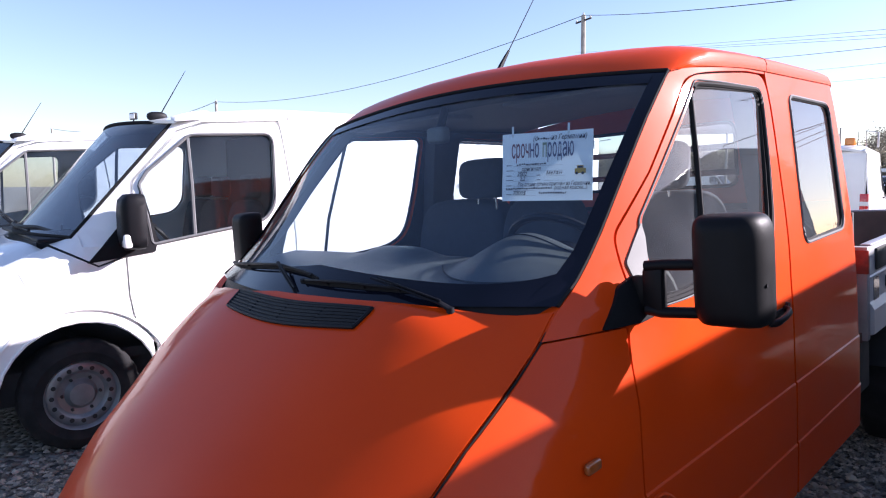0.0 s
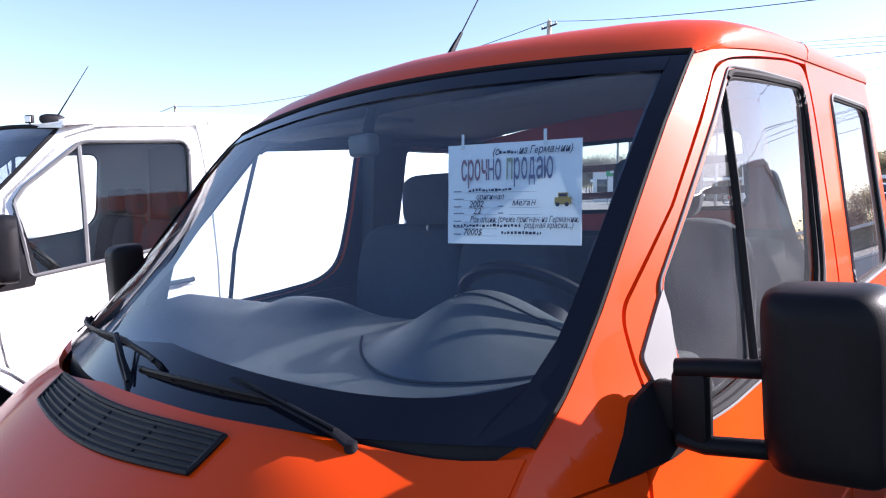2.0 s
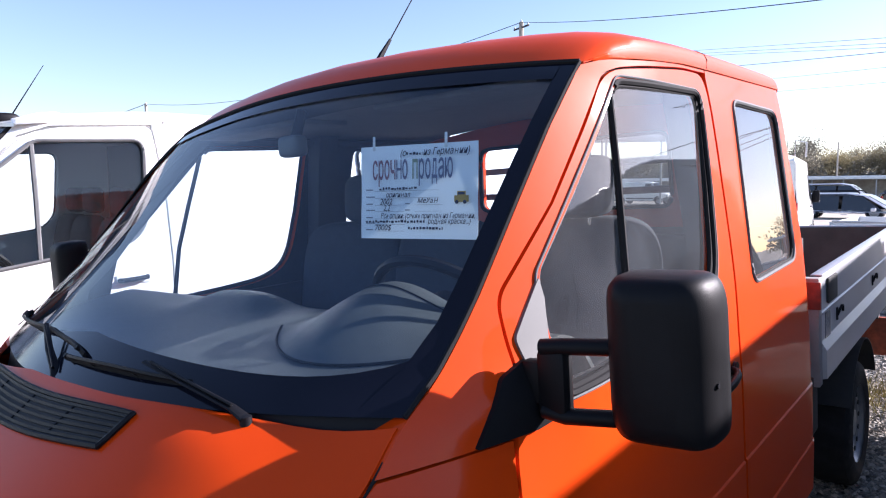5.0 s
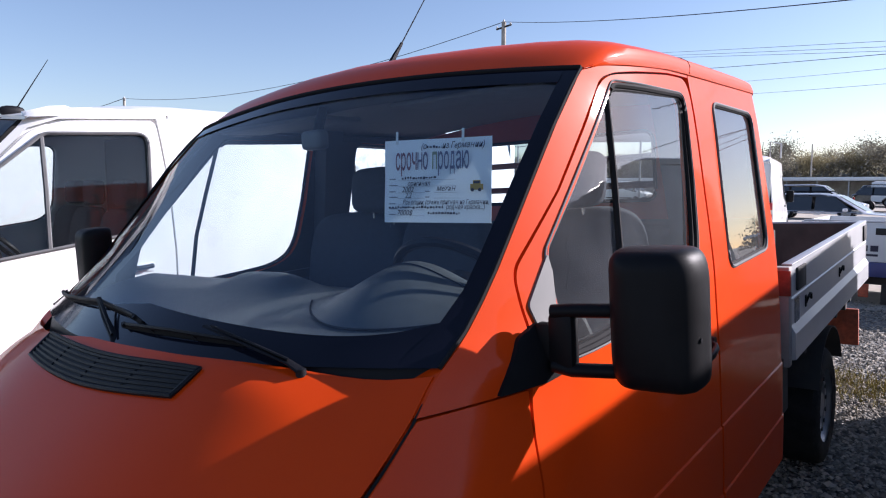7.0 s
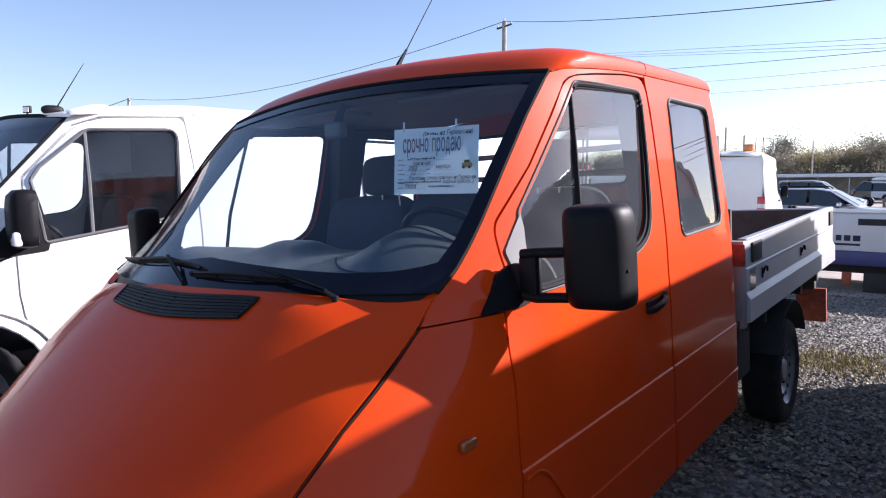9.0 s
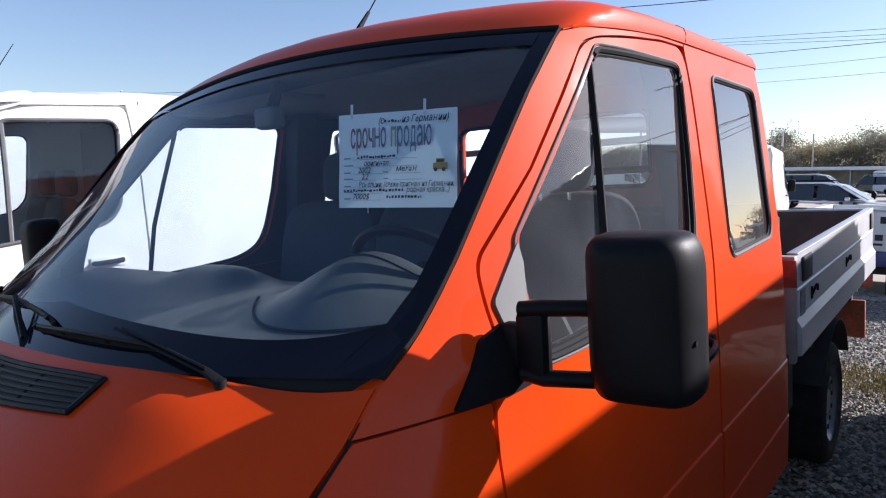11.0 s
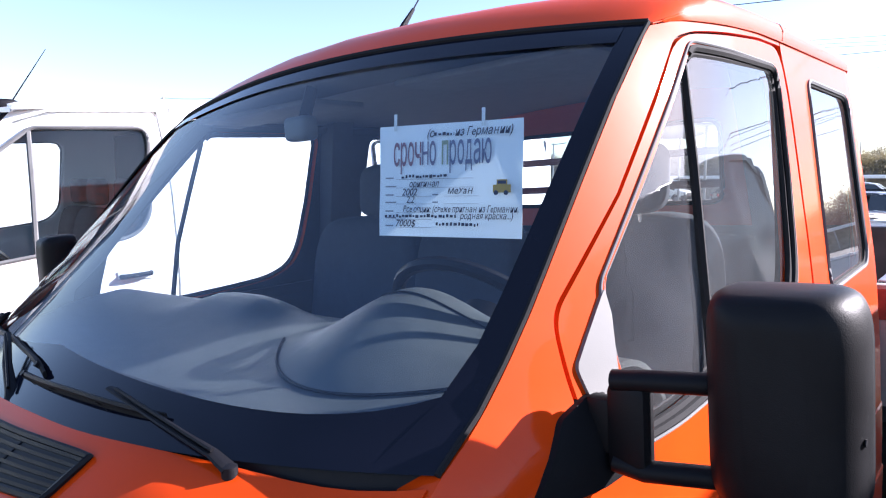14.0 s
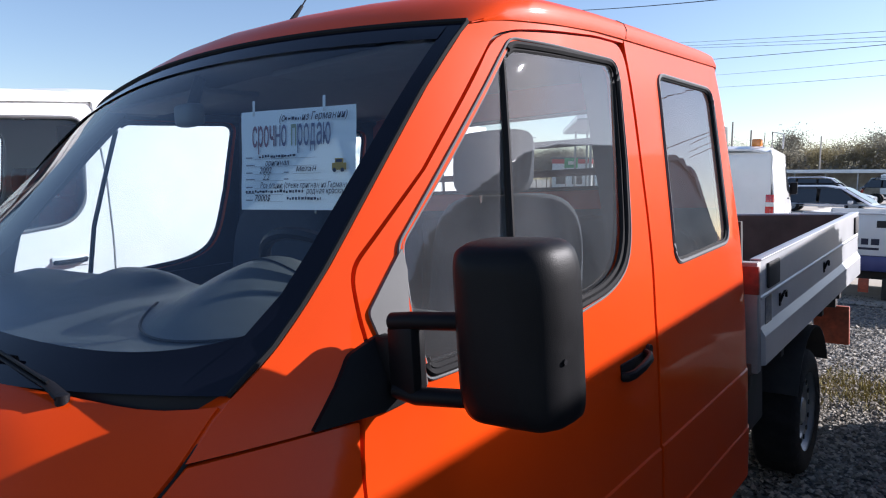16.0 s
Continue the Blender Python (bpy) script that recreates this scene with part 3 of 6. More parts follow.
# wipers
def wiper(pivot, elbow, blade):
    """A flat tapered arm from its pivot to the elbow, and a bowed blade through points (u, v) of the windscreen."""
    p, e = Vector(pivot), Vector(screen(*elbow, 0.034))
    root = part("wiper", tube([p, p.lerp(e, 0.12) + Vector((0, 0, 0.006)), p.lerp(e, 0.5) + Vector((0, -0.004, 0.006)), e], 0.012, 10, taper=0.006, flat=0.45), BLACK, truck, "black wiper")
    part("arm_ridge", tube([p.lerp(e, 0.1) + Vector((0, -0.004, 0.014)), p.lerp(e, 0.9) + Vector((0, -0.004, 0.010))], 0.003, 6), BLACK, root)
    part("pivot_cap", lathe([(-0.014, 0.0), (-0.014, 0.011), (0.004, 0.010), (0.008, 0.0)], 16, "z", pivot), BLACK, root)
    uu = [q[0] for q in blade]
    vv = [q[1] for q in blade]
    order = np.argsort(uu)
    at = lambda k, off: Vector(screen(uu[0] + (uu[-1] - uu[0]) * k, float(np.interp(uu[0] + (uu[-1] - uu[0]) * k, np.array(uu)[order], np.array(vv)[order])), off))
    part("blade", tube([at(i / 16, 0.009) for i in range(17)], 0.0035, 6, flat=2.2), RUBBER, root)
    part("blade_frame", tube([at(i / 16, 0.013 + 0.012 * math.sin(i / 16 * math.pi)) for i in range(1, 16)], 0.0036, 6, flat=1.4), BLACK, root)
    for a, b in ((0.04, 0.34), (0.66, 0.96)):
        part("yoke", tube([at(a + (b - a) * i / 6, 0.011 + 0.008 * math.sin(i / 6 * math.pi)) for i in range(7)], 0.003, 6, flat=1.3), BLACK, root)
    for k in (0.05, 0.33, 0.67, 0.95):
        part("claw", tube([at(k, 0.006), at(k, 0.020)], 0.0055, 6), BLACK, root)


wiper((0.552, -0.118, 1.540), (0.37, 0.070), ((0.51, 0.047), (0.24, 0.056), (-0.04, 0.060)))
wiper((-0.012, -0.192, 1.545), (-0.26, 0.110), ((0.06, 0.072), (-0.03, 0.092), (-0.26, 0.108), (-0.95, 0.066)))

# roof
cross = [(0.813, 2.157), (0.815, 2.178), (0.808, 2.198), (0.79, 2.212), (0.76, 2.224), (0.70, 2.237), (0.60, 2.247), (0.45, 2.256), (0.25, 2.263), (0.0, 2.266)]
cross = [(x, z) for x, z in cross] + [(-x, z) for x, z in cross[-2::-1]]
rows = []
for k in range(45):
    v = k / 44
    row = []
    for x, z in cross:
        u = x / 0.818
        y0 = 0.627 - 0.125 * (1 - u * u)
        y = y0 + (2.143 - y0) * v
        rise = min(1.0, (y - y0) / 0.22)
        rise = 1 - (1 - rise) ** 2.2
        front = 2.138 + 0.036 * (1 - u * u)
        low = roof_edge(y)
        z = low + (z - 2.157) * (2.266 - low) / 0.109
        zz = front + (z - front) * rise if z > low else z
        back = max(0.0, (y - 1.96) / 0.195)
        xx = x * (side_x(y, 2.14) + 0.0006) / 0.8145
        zz -= 0.06 * back ** 2.6 * (z > low)
        row.append((xx, y, zz + 0.006 * math.sin(math.pi * v) * (z > low)))
    rows.append(row)
part("roof", thicken(grid(rows), (0, 0, -0.004)), ORANGE, truck, "smooth orange cab roof")
low = roof_edge(1.283)
seam = []
for x, z in cross:
    v = (1.283 - 0.5 - 0.125 * (x / 0.818) ** 2) / 1.6
    z = low + (z - 2.157) * (2.266 - low) / 0.109
    seam.append((x * side_x(1.283, 2.14) / 0.8145, 1.283, z + 0.006 * math.sin(math.pi * v) * (z > low) - 0.0008))
part("roof_joint", tube(seam, 0.0028, 6), RUBBER, truck)
rows = [[(x, y, 2.135 + 0.05 * (1 - (x / 0.78) ** 2)) for x in [-0.78 + 0.13 * i for i in range(13)]] for y in (0.66, 0.9, 1.3, 1.7, 2.0)]
part("headliner", thicken(grid(rows), (0, 0, 0.01)), LINER, truck, "light grey headliner")
rows = [[Vector(screen(u * 0.97, 0.985)) + Vector((0, 0.03 + 0.09 * k, -0.012 - 0.004 * k)) for u in us] for k in range(3)]
part("header_trim", thicken(grid(rows), (0, 0, 0.008)), TRIM, truck)
for s in (1, -1):
    rows = [[(s * x, y, z) for y in (0.70, 0.9, 1.25, 1.6, 1.98)] for x, z in ((0.79, 2.125), (0.77, 2.10), (0.75, 2.12))]
    part("roof_rail", thicken(grid(rows), 0.006), TRIM, truck)

# cab rear wall with its window
hole = rounded([(-0.515, 1.755, 0.05), (0.435, 1.755, 0.05), (0.425, 2.060, 0.05), (-0.505, 2.060, 0.05)])
rim_w = rounded([(-0.86, 0.66, 0), (0.86, 0.66, 0), (0.845, 1.56, 0), (0.79, 2.126, 0), (0.5, 2.166, 0), (0.25, 2.184, 0), (0.0, 2.190, 0), (-0.25, 2.184, 0), (-0.5, 2.166, 0), (-0.79, 2.126, 0), (-0.845, 1.56, 0)])
bm = panel(rim_w, [hole], lambda a, z: (a, 2.02, z), 0.0, ZS[::3])
part("cab_rear_wall", thicken(bm, (0, 0.02, 0)), ORANGE, truck, "orange cab rear wall with a wide window")
bm = panel(rim_w, [hole], lambda a, z: (a, 2.008, z), 0.0, ZS[::3])
part("rear_wall_lining", thicken(bm, (0, -0.01, 0)), REDIN, truck, "dull red painted inside of the rear wall")
part("rear_window_seal", tube([(p[0], 2.0, p[1]) for p in dense(hole, 0.05)], 0.010, 6, closed=True), RUBBER, truck)
part("rear_window", panel(hole, [], lambda a, z: (a, 2.022, z), 0.0), GLASS, truck)
rows = [[(x, 1.985, z) for x in (-0.84, -0.4, 0, 0.4, 0.84)] for z in (0.7, 1.2, 1.56, 1.67)]
part("rear_wall_lower_trim", thicken(grid(rows), (0, 0.01, 0)), TRIM, truck)
part("cab_floor", block(-0.88, 0.88, 0.05, 2.0, 0.66, 0.70), CHASSIS, truck)
part("bulkhead", block(-0.72, 0.72, 0.0, 0.04, 0.66, 1.44), CHASSIS, truck)

# aerial on the roof
aerial = part("roof_aerial", lathe([(0.0, 0.0), (0.0, 0.026), (0.012, 0.022), (0.018, 0.0)], 14, "z", (0.0, 0.775, 2.258)), BLACK, truck, "thin raked roof aerial on a black foot")
part("aerial_foot", tube([(0, 0.778, 2.262), (0, 0.815, 2.31), (0, 0.856, 2.358)], 0.012, 8, taper=0.005), BLACK, aerial)
part("aerial_rod", tube([(0, 0.856, 2.358), (0, 1.25, 2.846)], 0.0022, 6, taper=0.0012), BLACK, aerial)

# door mirrors on two arms, with the black corner sail
SAIL = rounded([(0.240, 1.588, 0.01), (0.237, 1.622, 0.01), (0.328, 1.716, 0.005), (0.326, 1.68, 0), (0.304, 1.608, 0), (0.302, 1.496, 0.005), (0.255, 1.490, 0)])
FOOT = rounded([(0.096, 1.4755, 0.004), (0.180, 1.568, 0.01), (0.236, 1.588, 0.01), (0.262, 1.586, 0), (0.262, 1.482, 0), (0.219, 1.476, 0)])
for s in (1, -1):
    dz = 0.0 if s > 0 else 0.04
    bm = panel(FOOT, [], on_side(0.008), 0.012, ZP, YP)
    mirror = part("door_mirror", flip(bm) if s < 0 else bm, MIRRORBLACK, truck, "large black door mirror on two arms")
    bm = panel(SAIL, [], on_side(0.005), 0.012, ZP, YP)
    part("corner_cover", flip(bm) if s < 0 else bm, GREYPLASTIC, mirror, "weathered grey plastic corner cover")
    bm = block(0.884, 0.938, 0.222, 0.258, 1.496, 1.612, 0.010, 2)
    block(0.852, 0.890, 0.226, 0.254, 1.515, 1.590, 0.008, 2, bm)
    part("mirror_bracket", flip(bm) if s < 0 else bm, MIRRORBLACK, mirror)
    for z, lift in ((1.615, 0.004), (1.508, -0.006)):
        bm = tube([(0.892, 0.232, z), (0.93, 0.236, z + lift), (1.00, 0.262, z + lift), (1.06, 0.29, z + lift)], 0.0155, 16, flat=0.9)
        part("mirror_arm", flip(bm) if s < 0 else bm, MIRRORBLACK, mirror)
    rows = []
    for k, (dy, g) in enumerate(((-0.058, 0.42), (-0.052, 0.70), (-0.036, 0.90), (-0.010, 0.985), (0.02, 1.0), (0.040, 0.99), (0.046, 0.95))):
        row = []
        for a in range(48):
            th = a * 2 * math.pi / 48
            c, sn = math.cos(th), math.sin(th)
            e = 0.30
            px = math.copysign(abs(c) ** e, c) * 0.081 * g
            pz = math.copysign(abs(sn) ** e, sn) * 0.133 * (g * 0.4 + 0.6 if g < 1 else 1.0) * (1 if g > 0.6 else 0.93)
            row.append((1.082 + px - 0.006 * sn, 0.285 + dy + 0.10 * px * 1.2, 1.606 + pz + dz))
        rows.append(row)
    bm = grid(rows, close=True)
    bm.faces.new([bm.verts.new(p) for p in rows[0]])
    part("mirror_housing", flip(bm) if s < 0 else bm, MIRRORBLACK, mirror, "", 50)
    bm = bmesh.new()
    bm.faces.new([bm.verts.new((p[0], p[1] - 0.006, p[2])) for p in rows[-1]])
    part("mirror_glass", flip(bm) if s < 0 else bm, CHROME, mirror)
    bm = lathe([(0.0, 0.0), (0.0, 0.0045), (0.0015, 0.0045), (0.0015, 0.0)], 10, "x", (1.1615, 0.280, 1.575 + dz))
    part("fold_button", flip(bm) if s < 0 else bm, BLACK, mirror)

# ---- inside the cab ----
dash_top = curve_of([-0.25, -0.1, 0.1, 0.25, 0.40, 0.46, 0.52], [1.53, 1.548, 1.57, 1.59, 1.60, 1.57, 1.46], 0.02)
rows = []
for i in range(41):
    x = -0.85 + 1.7 * i / 40
    y0 = max(-0.19 * (1 - (x / 0.8) ** 2), -0.19) + 0.045
    row = []
    for j in range(27):
        y = y0 + (0.52 - y0) * j / 26
        z = dash_top(y)
        z += 0.034 * math.exp(-((x + 0.19) / 0.17) ** 4 - ((y - 0.37) / 0.10) ** 2)
        row.append((x * min(1.0, (side_x(y, min(z, 1.56)) - 0.055) / 0.85), y, z))
    row += [(x * 0.97, 0.53, 1.3), (x * 0.97, 0.50, 1.0)]
    rows.append(row)
part("dashboard", thicken(grid(rows), -0.01), DASH, truck, "dark grey moulded dashboard")
rows = []
for i in range(33):
    a = -1 + i / 16
    row = []
    for j in range(21):
        b = j / 20
        x0 = 0.455 + 0.27 * a
        y0 = 0.085 + 2.0 * (x0 - 0.455) ** 2
        y = y0 + (0.41 - y0) * b
        rise = math.sin(min(1.0, b * 1.12) * math.pi / 2) ** 0.9
        row.append((x0 - 0.05 * b * (1 - a * a), y, dash_top(y) + 0.002 + 0.082 * rise * 0.5 * (1 + math.cos(math.pi * a))))
    row.append((0.455 + a * 0.24, 0.42, 1.53))
    rows.append(row)
binnacle = part("instrument_hood", thicken(grid(rows), -0.008), DASH, truck, "domed grey instrument hood")
part("hood_seam", tube([Vector(rows[i][16]) + Vector((0, 0, 0.001)) for i in range(12, 33)], 0.0025, 5), BLACK, binnacle)
part("hood_base_seam", tube([Vector(rows[i][0]) + Vector((0, -0.002, 0.001)) for i in range(33)], 0.003, 5), BLACK, binnacle)
for x0, x1 in ((-0.55, -0.1), (-0.05, 0.35)):
    part("demist_slot", block(x0, x1, -0.04, -0.02, 1.553, 1.561, 0.003), BLACK, truck)
wheel_c, tilt = Vector((0.475, 0.50, 1.575)), radians(52)
ring = [wheel_c + Vector((0.20 * math.cos(a), -0.20 * math.sin(a) * math.cos(tilt) * 1.0, 0.20 * math.sin(a) * math.sin(tilt))) for a in [k * 2 * math.pi / 40 for k in range(40)]]
steering = part("steering_wheel", tube(ring, 0.014, 8, closed=True), BLACK, truck, "dark steering wheel")
for a in (0.25, math.pi - 0.25, -math.pi / 2):
    p = wheel_c + Vector((0.19 * math.cos(a), -0.19 * math.sin(a) * math.cos(tilt), 0.19 * math.sin(a) * math.sin(tilt)))
    part("spoke", tube([wheel_c, p], 0.02, 8, flat=0.5), BLACK, steering)
part("hub", tube([wheel_c + Vector((0, -0.03, -0.03)), wheel_c + Vector((0, 0.03, 0.02))], 0.07, 16), BLACK, steering)


def pillow(cx, cy, cz, wx, wy, wz, e=0.45, lean=0.0, n=20):
    """A soft-edged cushion."""
    rows = []
    for i in range(n + 1):
        ph = -math.pi / 2 + math.pi * i / n
        row = []
        for k in range(2 * n):
            th = k * math.pi / n
            f = lambda q, p=e: math.copysign(abs(q) ** p, q)
            x, y, z = f(math.cos(ph)) * f(math.cos(th)) * wx, f(math.cos(ph)) * f(math.sin(th)) * wy, f(math.sin(ph)) * wz
            row.append((cx + x, cy + y + lean * z, cz + z))
        rows.append(row)
    return grid(rows, close=True)


for x in (0.45, -0.12, -0.57):
    w = {0.45: 0.25, -0.12: 0.21, -0.57: 0.255}[x]
    seat = part("seat", pillow(x, 0.92, 1.03, w, 0.27, 0.10), CLOTH, truck, "dark grey cloth seat with headrest")
    part("seat_back", pillow(x, 1.17, 1.43, w, 0.085, 0.34, lean=0.16), CLOTH, seat)
    if x != -0.12:
        hx = x if x > 0 else -0.42
        part("headrest", pillow(hx, 1.16, 1.865, 0.125, 0.055, 0.095, 0.42, 0.1), CLOTH, seat)
        for d in (-0.05, 0.05):
            part("headrest_post", tube([(hx + d, 1.165, 1.70), (hx + d, 1.16, 1.80)], 0.006, 6), CHROME, seat)
part("rear_bench", pillow(0, 1.80, 1.05, 0.8, 0.18, 0.10), CLOTH, truck)
part("rear_bench_back", pillow(0, 1.93, 1.40, 0.8, 0.05, 0.25), CLOTH, truck)
# inside mirror at the windscreen's head
im = part("inside_mirror", block(-0.105, -0.02, 0.47, 0.52, 2.000, 2.060, 0.014, 3), GREYPLASTIC, truck, "grey plastic inside mirror")
part("mirror_stem", tube([(-0.06, 0.505, 2.055), (-0.06, 0.535, 2.13)], 0.016, 8), BLACK, im)
for s in (1, -1):
    part("sun_visor", block(s * 0.42 - 0.26, s * 0.42 + 0.26, 0.60, 0.80, 2.108, 2.124, 0.007), LINER, truck)


# ---- load bed, chassis and wheels of the truck ----
BY0, BY1, BX, BZ0, BZ1 = 2.285, 4.80, 0.925, 1.02, 1.440
bed = part("bed_floor", block(-BX + 0.03, BX - 0.03, BY0 - 0.06, BY1, BZ0 - 0.03, BZ0 + 0.02, 0.004), RUSTFLOOR, truck, "worn brown plywood load floor")


def board_profile():
    return [(0.0, BZ1), (0.0, 1.300), (0.005, 1.294), (0.005, 1.286), (0.0, 1.280), (0.0, 1.175), (0.020, 1.140), (0.020, BZ0 + 0.005), (0.0, BZ0)]


for s in (1, -1):
    rows = [[(s * (BX - 0.012 + a), y, z) for a, z in board_profile()] for y in np.linspace(BY0, BY1, 14)]
    board = part("side_board", thicken(grid(rows), (-s * 0.022, 0, 0)), ALU, truck, "grey aluminium drop side with black latches", 12)
    part("board_lining", block(min(s * (BX - 0.055), s * (BX - 0.036)), max(s * (BX - 0.055), s * (BX - 0.036)), BY0 + 0.01, BY1 - 0.02, BZ0 + 0.02, BZ1 - 0.012), RUSTFLOOR, board, "worn brown plywood lining")
    part("board_cap", block(min(s * (BX - 0.05), s * (BX - 0.006)), max(s * (BX - 0.05), s * (BX - 0.006)), BY0, BY1, BZ1, BZ1 + 0.008, 0.003), ALU, board)
    for y in (2.60, 3.60):
        x = s * (BX - 0.012)
        part("latch_plate", block(min(x, x + s * 0.006), max(x, x + s * 0.006), y - 0.012, y + 0.012, 1.205, 1.262, 0.003), BLACK, board)
        part("latch_hook", tube([(x + s * 0.004, y - 0.002, 1.225), (x + s * 0.014, y, 1.255), (x + s * 0.018, y + 0.015, 1.268), (x + s * 0.018, y + 0.04, 1.266), (x + s * 0.016, y + 0.052, 1.238)], 0.0055, 8), BLACK, board)
    x = s * (BX - 0.012)
    part("corner_latch", block(min(x, x + s * 0.012), max(x, x + s * 0.012), BY0 + 0.10, BY0 + 0.28, 1.315, 1.420, 0.006), CHASSIS, board)
    part("corner_latch", block(min(x, x + s * 0.012), max(x, x + s * 0.012), BY1 - 0.16, BY1 - 0.03, 1.31, 1.42, 0.006), CHASSIS, board)
    part("blue_sticker", block(min(x, x + s * 0.002), max(x, x + s * 0.002), BY0 + 0.075, BY0 + 0.175, 1.165, 1.285), NAVY, board)
    part("corner_post", block(min(s * 0.80, s * 0.918), max(s * 0.80, s * 0.918), BY0 - 0.055, BY0 - 0.004, 1.00, BZ1, 0.006), OLDSTEEL, truck, "grey steel corner post with rust stains")
    part("post_bracket", block(min(s * 0.795, s * 0.924), max(s * 0.795, s * 0.924), BY0 - 0.061, BY0 - 0.045, 1.315, 1.425, 0.004), OLDRUST, truck, "dark rusty bracket")
    for z in (1.30, 1.36, 1.42):
        part("bolt", lathe([(BY0 - 0.066, 0.0), (BY0 - 0.066, 0.008), (BY0 - 0.052, 0.009)], 8, "y", (s * 0.845, 0, z)), CHASSIS, truck)
part("tailgate", block(-BX + 0.01, BX - 0.01, BY1 - 0.002, BY1 + 0.022, BZ0, BZ1, 0.004), ALU, truck, "grey aluminium tailgate")
part("tailgate_lining", block(-BX + 0.06, BX - 0.06, BY1 - 0.02, BY1 - 0.003, BZ0 + 0.02, BZ1 - 0.012), RUSTFLOOR, truck)
# rack of bars behind the cab
rack = part("headboard", block(-0.86, 0.86, 2.225, 2.25, 1.02, 1.60, 0.004), CHASSIS, truck, "black headboard with a window guard")
for z in (1.820, 1.952):
    part("guard_bar", block(-0.80, 0.80, 2.215, 2.24, z - 0.016, z + 0.016, 0.003), BLACK, rack)
for x in (-0.79, 0.79):
    part("guard_post", block(x - 0.018, x + 0.018, 2.215, 2.245, 1.55, 1.965, 0.003), BLACK, rack)
# chassis rails, under-run guard, mudguard and rear lamp board
for x in (-0.42, 0.42):
    part("chassis_rail", block(x - 0.04, x + 0.04, 0.3, 4.9, 0.72, 0.88, 0.005), CHASSIS, truck)
for y in (2.35, 2.9, 3.9, 4.5):
    part("cross_member", block(-0.86, 0.86, y - 0.03, y + 0.03, 0.90, 0.985, 0.004), CHASSIS, truck)
part("battery_box", block(0.45, 0.80, 2.30, 2.80, 0.62, 0.92, 0.02), CHASSIS, truck)
part("rear_cross_bar", block(-0.80, 0.80, 4.72, 4.80, 0.79, 0.90, 0.008), CHASSIS, truck)
for s in (1, -1):
    part("lamp_plate", block(min(s * 0.66, s * 0.88), max(s * 0.66, s * 0.88), 4.74, 4.77, 0.53, 0.80, 0.006), RUSTY, truck, "rusty orange rear lamp plate")

DOWN = LEANING.inverted()


def road_wheel(parent, centre, outer, r=0.335, w=0.205, holes=14, dish=-0.05):
    """A tyre with blocks on a pressed steel rim; outer: +1 or -1, the side that shows."""
    c = Vector(centre)
    prof = [(-0.5, 0.62), (-0.5, 0.66), (-0.56, 0.78), (-0.5, 0.93), (-0.42, 0.985), (-0.2, 1.0), (0.2, 1.0), (0.42, 0.985), (0.5, 0.93), (0.56, 0.78), (0.5, 0.66), (0.5, 0.62)]
    rows = []
    for a, b in prof:
        n = 96
        cut = 0.022 if 0.98 < b < 0.99 else 0.012 if b == 1.0 else 0.0
        rows.append([c + Vector((a * w, r * (b - cut * (k % 4 == 0)) * math.cos(k * 2 * math.pi / n), r * (b - cut * (k % 4 == 0)) * math.sin(k * 2 * math.pi / n))) for k in range(n)])
    bm = grid(rows, close=True)
    tyre = part("tyre", bm, TYRE, parent)
    d = outer
    rim = part("rim", lathe([(d * 0.5 * w, 0.655 * r), (d * 0.47 * w, 0.63 * r), (d * 0.40 * w, 0.60 * r), (d * 0.33 * w, 0.575 * r), (d * 0.37 * w, 0.52 * r), (d * 0.36 * w, 0.44 * r), (d * 0.26 * w, 0.38 * r), (d * 0.22 * w, 0.27 * r), (d * 0.32 * w, 0.22 * r), (d * 0.40 * w, 0.20 * r), (d * 0.42 * w, 0.08 * r), (d * 0.42 * w, 0.0)], 48, "x", c), STEEL, parent, "silver-grey steel rim with round holes")
    for k in range(holes):
        th = k * 2 * math.pi / holes
        p = c + Vector((d * 0.37 * w, 0.482 * r * math.cos(th), 0.482 * r * math.sin(th)))
        part("rim_hole", lathe([(-0.004, 0.0), (-0.004, 0.040 * r), (0.004, 0.040 * r), (0.004, 0.0)], 10, "x", p), CHASSIS, rim)
    for k in range(6):
        th = k * 2 * math.pi / 6
        p = c + Vector((d * 0.25 * w, 0.31 * r * math.cos(th), 0.31 * r * math.sin(th)))
        part("wheel_bolt", lathe([(0.0, 0.030 * r), (d * 0.016, 0.028 * r), (d * 0.018, 0.0)], 6, "x", p), CHASSIS, rim)


for name, x, y in (("front_wheel", 0.79, -0.30), ("front_wheel", -0.79, -0.30), ("rear_wheel", 0.755, 3.36), ("rear_wheel", -0.835, 3.36)):
    w = new(name)
    w.parent = truck
    tagged(w, "black tyre on a steel rim")
    road_wheel(w, DOWN @ Vector((x, y, 0.335)), 1 if x > 0 else -1)
for s in (1, -1):
    rows = [[(s * x, 3.42 + 0.42 * math.cos(a), 0.52 + 0.42 * math.sin(a)) for x in (0.62, 0.9)] for a in [math.pi * (0.12 + 0.76 * k / 12) for k in range(13)]]
    part("mudguard", thicken(grid(rows), -0.006), CHASSIS, truck)


# the cab's middle lies towards the passenger's side: its far flank stands a little farther out
for ob in truck.children_recursive:
    if ob.type == "MESH":
        for v in ob.data.vertices:
            k = max(0.0, min(1.0, (-0.35 - v.co.x) / 0.45))
            q = max(0.0, min(1.0, (v.co.y + 0.55) / 0.5))
            v.co.x -= 0.07 * k * k * (3 - 2 * k) * q * q * (3 - 2 * q)


